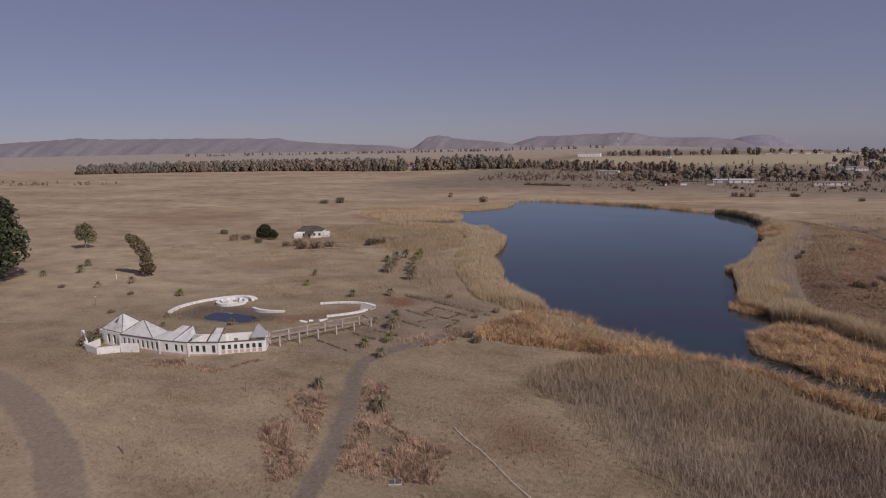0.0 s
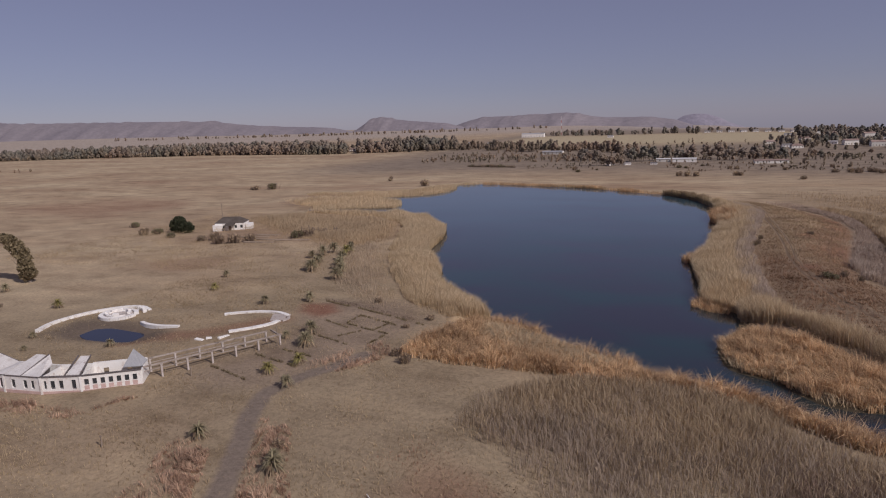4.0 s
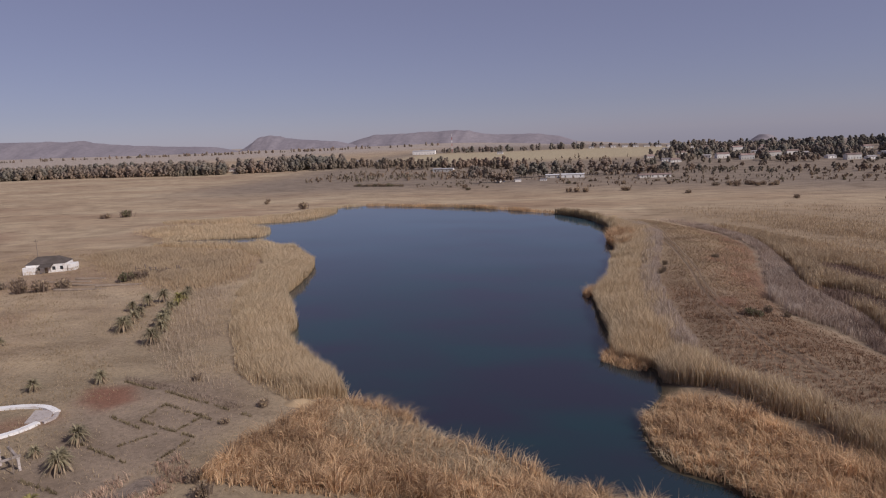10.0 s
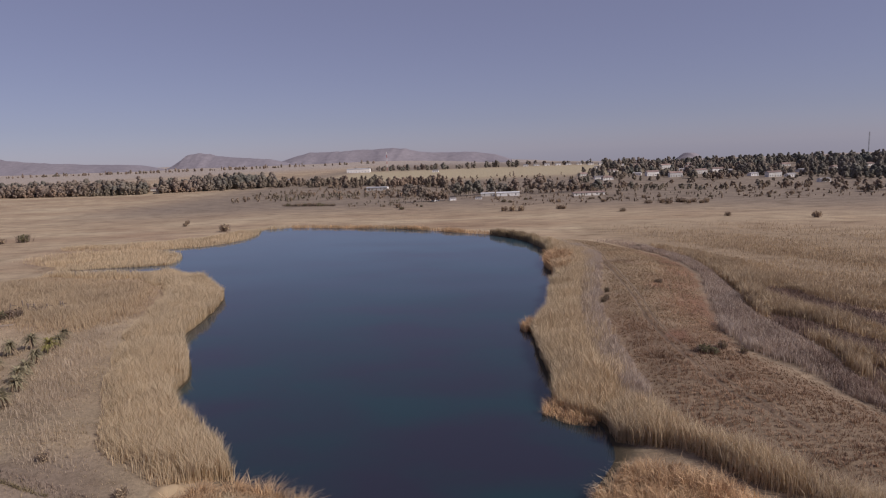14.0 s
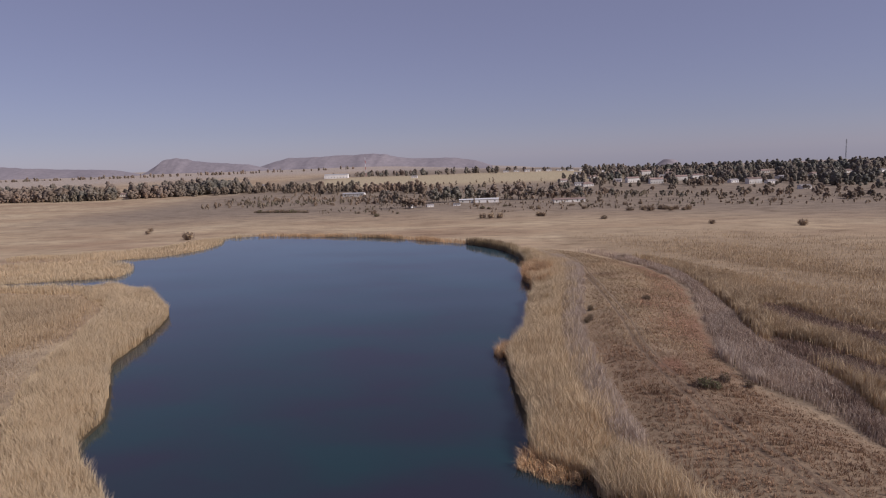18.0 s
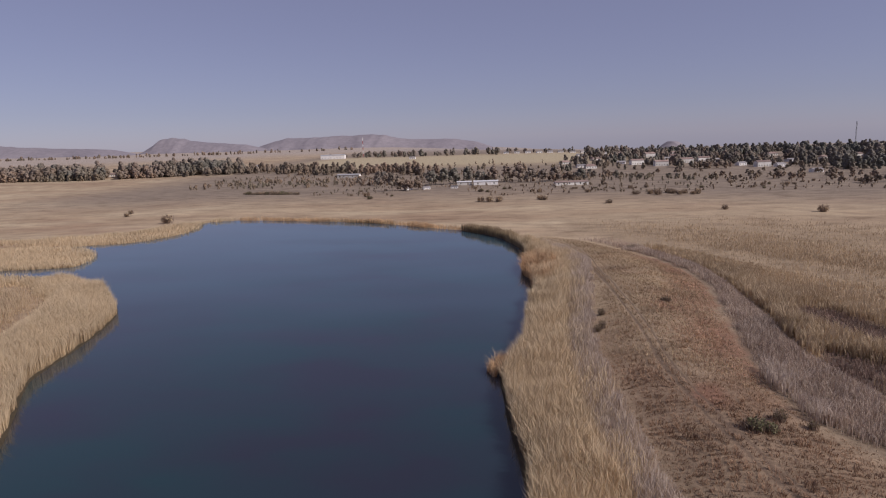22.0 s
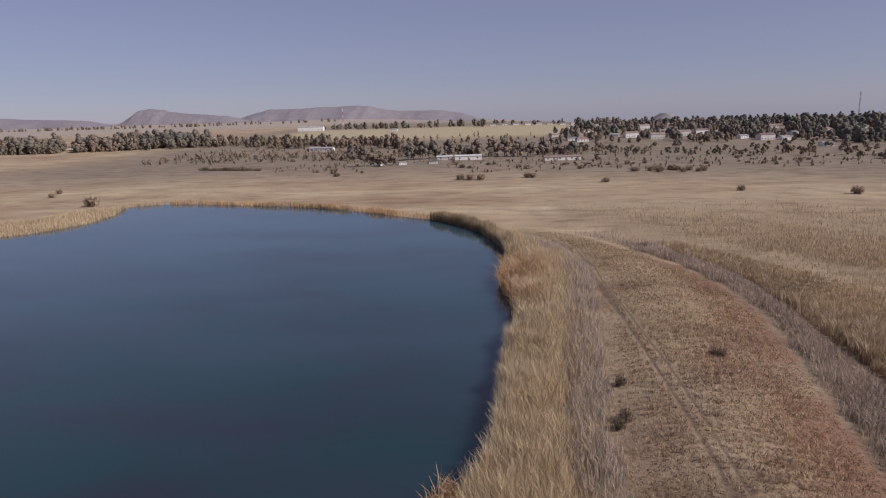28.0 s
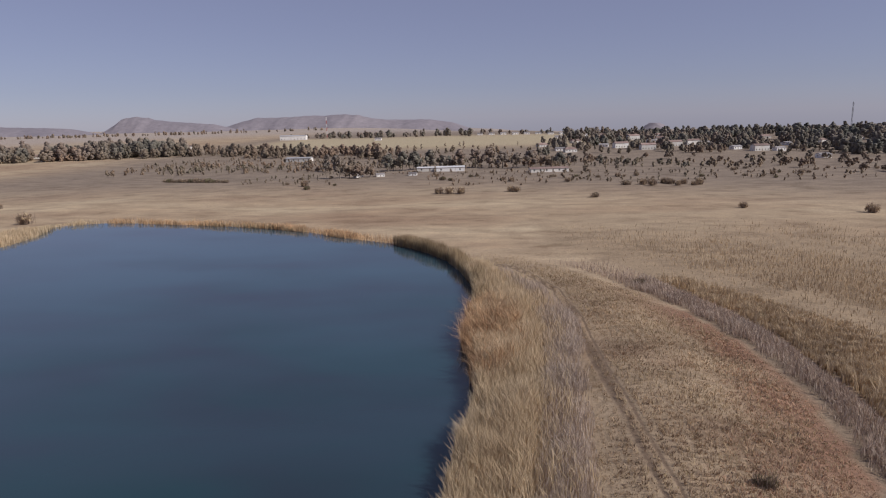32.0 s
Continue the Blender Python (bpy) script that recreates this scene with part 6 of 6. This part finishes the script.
LEAVES = [FAR_DARK, FAR_OLIVE, FAR_GREY, FAR_DARK]


HOUSES = ((96, 812, 0, 10), (139, 866, 2, -15), (153, 850, 1, 12), (173, 820, 1, 5), (212, 864, 1, 15), (238, 888, 1, 10), (252, 890, 2, 20), (249, 797, 2, 20), (262, 775, 1, 12), (276, 768, 2, 15), (423, 909, 0, 20), (344, 957, 0, 10), (259, 1100, 0, 15), (154, 1095, 2, 10), (178, 1100, 0, 5), (464, 910, 2, 30), (76, 888, 0, 10), (88, 828, 2, 5),
          (-353, 1010, 2, 0), (-380, 1000, 1, 15), (-309, 986, 2, 5), (-517, 911, 0, 5), (-480, 1050, 2, 10), (274, 689, 2, 10), (198, 988, 1, 20), (226, 970, 0, 0), (120, 940, 0, 20), (320, 850, 2, 30), (205, 930, 2, 0), (370, 880, 0, 35), (296, 1130, 0, 10), (112, 1040, 2, 0), (-141, 1110, 2, 0), (-60, 600, 2, 20), (-38, 602, 2, 0), (-74, 596, 2, 45)) + tuple((8 + 19 * k, 1226 + 5 * (k % 3), 2, 4 * (k % 4)) for k in range(9))



def wood(name, poly, count, mat, label, seed, grow=1.0, leaves=90):
    """Many far trees in one mesh: ragged crowns over thin trunks."""
    g = np.random.default_rng(seed)
    p = np.asarray(poly, float)
    (x0, y0), (x1, y1) = p.min(0), p.max(0)
    x, y = g.uniform(x0, x1, count * 6), g.uniform(y0, y1, count * 6)
    ok = np.flatnonzero(inside(p, x, y))[:count]
    x, y = x[ok], y[ok]
    ok = np.ones(len(x), bool)
    for hx, hy, _, _ in HOUSES:
        ok &= ~((np.abs(x - hx - (y - hy) * hx / hy) < 10) & (y > hy - 70) & (y < hy + 9))
    x, y = x[ok], y[ok]
    z = land(x, y)
    base = []
    for k, (h, wide, low) in enumerate(((10, 5.2, 0.12), (12.5, 5.0, 0.16), (8, 5.4, 0.1), (13.5, 3.6, 0.12), (11, 6.2, 0.2), (9, 4.2, 0.1))):
        q = np.random.default_rng(seed * 7 + k)
        blobs, some = [], 4 if leaves < 50 else 7
        for i in range(some):
            a, f = i * 2.4 + q.uniform(-0.4, 0.4), (i + 0.5) / some
            out = wide * 0.5 * math.sqrt(max(1 - (2 * f - 0.8) ** 2, 0.04)) * q.uniform(0.5, 1.0)
            blobs.append((out * math.cos(a), out * math.sin(a), h * (low + (0.9 - low) * f), wide * q.uniform(0.36, 0.56), q.uniform(0.7, 0.95)))
        v, f = clumps(blobs, seed * 3 + k)
        lv, lf = leaf_cloud(blobs, leaves // 2, 0.75, seed * 5 + k)
        v, f = np.concatenate([v, lv]), np.concatenate([f, lf + len(v)])
        bm = bmesh.new()
        tube(bm, [(0, 0, -0.3), (0.2, 0.1, h * 0.35), (0, 0, h * 0.7)], [0.35, 0.25, 0.1], 5)
        me = bpy.data.meshes.new("tmp")
        bmesh.ops.triangulate(bm, faces=bm.faces[:])
        bm.to_mesh(me)
        bm.free()
        tv = np.array([tuple(w.co) for w in me.vertices])
        tf = np.array([tuple(q.vertices) for q in me.polygons])
        bpy.data.meshes.remove(me)
        base.append((np.concatenate([v, tv]), np.concatenate([f, tf + len(v)])))
    vs, fs, at = [], [], 0
    for i in range(len(x)):
        v, f = base[int(g.integers(0, 6))]
        s, a = grow * g.uniform(0.5, 1.15), g.uniform(0, 6.28)
        c, d = math.cos(a) * s, math.sin(a) * s
        vs.append(np.stack([v[:, 0] * c - v[:, 1] * d + x[i], v[:, 0] * d + v[:, 1] * c + y[i], v[:, 2] * s + z[i]], 1))
        fs.append(f + at)
        at += len(v)
    ob = new(name, mesh_of(name, np.concatenate(vs), np.concatenate(fs), mat))
    return tagged(ob, label, "wood", kind="stuff")


wood("far_wood", [(-1180, 760), (-1000, 850), (-800, 870), (-560, 850), (-420, 850), (-330, 900), (-360, 960), (-560, 940), (-800, 960), (-1050, 960), (-1200, 860)], 1350, FAR_OLIVE, "long belt of grey-green gum trees across the plain", 301, 1.4)
wood("far_scrub", [(-1170, 760), (-1000, 842), (-800, 862), (-560, 842), (-420, 842), (-420, 856), (-560, 858), (-800, 878), (-1010, 860), (-1180, 778)], 420, FAR_SCRUB, "low brown bushes along the foot of the tree belt", 314, 0.62, leaves=40)
wood("far_wood", [(-1150, 780), (-1000, 845), (-700, 870), (-480, 845), (-500, 900), (-900, 930)], 260, FAR_GREY, "bare grey-brown trees in the long belt", 302, 1.35)
wood("far_wood", [(-760, 860), (-560, 846), (-400, 846), (-300, 870), (-320, 905), (-560, 890), (-760, 900)], 190, FAR_GREY, "grey-brown trees closing the long belt", 317, 1.1)
wood("far_wood", [(-330, 900), (-250, 840), (-150, 800), (-90, 760), (-60, 790), (-150, 860), (-300, 940)], 150, FAR_GREY, "scattered grey winter trees on the far plain", 303, 1.0)
wood("town_wood", [(330, 640), (420, 600), (640, 640), (760, 900), (640, 1120), (380, 1010), (320, 850), (300, 760)], 760, FAR_DARK, "dense dark pines over the hillside town", 304, 1.12)
wood("town_wood", [(50, 770), (130, 800), (300, 760), (360, 980), (240, 1130), (120, 1020), (70, 900)], 560, FAR_OLIVE, "mixed trees between the hillside houses", 305, 0.8)
wood("town_wood", [(60, 790), (150, 775), (300, 740), (340, 860), (330, 960), (200, 900), (80, 850)], 150, FAR_GREY, "bare brown garden trees between the houses", 315, 0.6)
wood("town_wood", [(80, 880), (300, 830), (360, 980), (240, 1130), (120, 1040)], 150, FAR_DARK, "dark pines between the hillside houses", 316, 1.0)
wood("far_scrub", [(-280, 640), (-80, 660), (60, 640), (230, 600), (260, 660), (60, 720), (-100, 740), (-300, 760)], 300, FAR_SCRUB, "low grey scrub at the foot of the town", 306, 0.42, leaves=40)
wood("plateau_trees", [(-330, 1240), (300, 1150), (420, 1240), (300, 1290), (-330, 1290)], 170, FAR_OLIVE, "row of trees along the plateau's edge", 307, 1.0)
wood("far_scrub", [(-300, 900), (-240, 800), (120, 780), (120, 900), (-100, 960)], 110, FAR_SCRUB, "sparse bushes below the yellow field", 308, 0.5, leaves=40)
wood("town_wood", [(120, 1080), (420, 1040), (760, 950), (820, 1050), (480, 1190), (180, 1230), (110, 1180)], 420, FAR_DARK, "dark pines on the skyline behind the town", 312, 1.05)
wood("low_scrub", [(-160, 560), (-90, 545), (60, 530), (240, 520), (330, 560), (240, 600), (40, 620), (-120, 640)], 420, FAR_SCRUB, "low winter scrub and bushes before the town", 310, 0.2, leaves=40)
wood("low_scrub", [(-300, 700), (-160, 660), (60, 640), (120, 700), (60, 780), (-120, 790), (-300, 800)], 380, FAR_SCRUB, "low dark bushes on the rising ground", 311, 0.3, leaves=40)
wood("far_wood", [(-2300, 1900), (-1200, 2300), (-500, 2350), (-500, 2400), (-1300, 2380), (-2350, 1980)], 170, FAR_GREY, "thin hazy line of trees across the far plain", 313, 1.1)
wood("far_scrub", [(-1100, 470), (-760, 520), (-760, 560), (-1100, 540)], 60, FAR_SCRUB, "thin line of dark bushes on the plain", 309, 0.4, leaves=40)

town_trees = [make_tree("town_tree", {**far_kinds[k], "leaves": 160, "size": far_kinds[k]["size"] * 0.6, "solid": True}, LEAVES[k], lab, "tree", "trees round the far houses") for k, lab in enumerate(("round dark green tree near the far houses", "tall olive-green gum tree near the houses", "spreading grey bare-branched winter tree", "narrow dark cypress-like tree near houses"))]
first = [True] * 4
g = np.random.default_rng(77)
spots = [(-84, 585, 1, 1.0), (-79, 592, 2, 0.9), (-72, 588, 2, 0.9), (-66, 596, 2, 0.8), (-88, 640, 2, 0.8), (-110, 660, 3, 0.8), (-112, 664, 3, 0.7), (-60, 640, 1, 0.9), (-50, 645, 1, 1.0), (-42, 648, 1, 0.95), (-30, 652, 1, 1.0), (-20, 655, 0, 0.9), (-8, 655, 1, 1.0), (4, 655, 1, 1.0), (14, 654, 1, 1.1), (24, 650, 0, 1.1), (34, 646, 0, 1.0), (44, 650, 0, 1.1), (56, 652, 2, 0.9), (66, 650, 0, 1.0)]
for k in range(60):
    spots.append((g.uniform(60, 330), g.uniform(600, 740), 2 if g.uniform() < 0.75 else 1, g.uniform(0.3, 0.6)))
for k in range(40):
    spots.append((g.uniform(-130, 90), g.uniform(650, 720), int(g.integers(0, 3)), g.uniform(0.45, 0.85)))
for k in range(26):
    spots.append((g.uniform(200, 350), g.uniform(560, 640), 2, g.uniform(0.35, 0.7)))
for x, y, k, s in spots:
    m = Matrix.Translation((x, y, float(land(x, y)) - 0.1)) @ Matrix.Rotation(x * 1.7, 4, "Z") @ Matrix.Scale(s, 4)
    if first[k]:
        town_trees[k].matrix_basis, first[k] = m, False
    else:
        copy_thing(town_trees[k], m).matrix_basis = m

town = [gable_house("town_house", Matrix(), 14, 9, 3.0, 2.2, CREAM, TILE, 4, "cream house with a brown pitched roof", "house", "houses of the far town", hip=2.5),
        gable_house("town_house", Matrix(), 17, 9, 5.6, 1.8, CREAM, TILE, 5, "two-storey pale house with a brown roof", "house", "houses of the far town"),
        gable_house("town_house", Matrix(), 11, 8, 3.0, 1.4, PAINT, SHEETGREY, 3, "small white house with a grey sheet roof", "house", "houses of the far town")]
first = [True] * 3
for x, y, k, rz in HOUSES:
    m = pose(x, y, float(land(x, y)), 0, 0, rz) @ Matrix.Scale(0.5 if y < 605 else 0.85, 4)
    if first[k]:
        town[k].matrix_basis, first[k] = m, False
    else:
        copy_thing(town[k], m).matrix_basis = m
gable_house("long_shed", pose(-14, 631, float(land(-14, 631)), 0, 0, 4), 20, 9, 3.0, 0.7, PAINT, SHEETWHITE, 3, "long white shed with a pale low roof", "shed")
gable_house("long_shed", pose(-32, 634, float(land(-32, 634)), 0, 0, 4), 12, 8, 2.6, 0.6, CREAM, SHEETWHITE, 2, "lower pale shed beside the white shed", "shed")
gable_house("long_shed", pose(-163, 771, float(land(-163, 771)), 0, 0, -3), 24, 8, 3.0, 1.0, CREAM, SHEET, 5, "long pale farm shed below the town", "shed")
gable_house("long_shed", pose(54, 615, float(land(54, 615)), 0, 0, 8), 26, 8, 2.6, 0.8, CREAM, TILE, 6, "long grey farm shed among trees", "shed")
gable_house("factory", pose(-297, 1214, float(land(-297, 1214)), 0, 0, 5), 42, 16, 6.5, 1.2, PAINT, SHEET, 8, "large white factory hall on the plateau", "factory")
for x, y, h, lab in ((-259, 1288, 36, "tall red and white lattice mast"), (485, 1034, 40, "thin grey lattice mast above the pines")):
    ob = thing("radio_mast", pose(x, y, float(land(x, y))), lab, "mast")
    RW = plain("mast_red", (0.45, 0.12, 0.10), (0.55, 0.18, 0.15), 1) if "red" in lab else GREYSHEET
    for j in range(6):
        bm = bmesh.new()
        for a in (0, 2.09, 4.19):
            tube(bm, [(0.7 * math.cos(a), 0.7 * math.sin(a), h * j / 6), (0.7 * math.cos(a), 0.7 * math.sin(a), h * (j + 1) / 6)], [0.16, 0.16], 5)
            tube(bm, [(0.7 * math.cos(a), 0.7 * math.sin(a), h * j / 6), (0.7 * math.cos(a + 2.09), 0.7 * math.sin(a + 2.09), h * (j + 1) / 6)], [0.1, 0.1], 4)
        part("mast_section", bm, RW if j % 2 == 0 else PAINT if "red" in lab else GREYSHEET, ob)
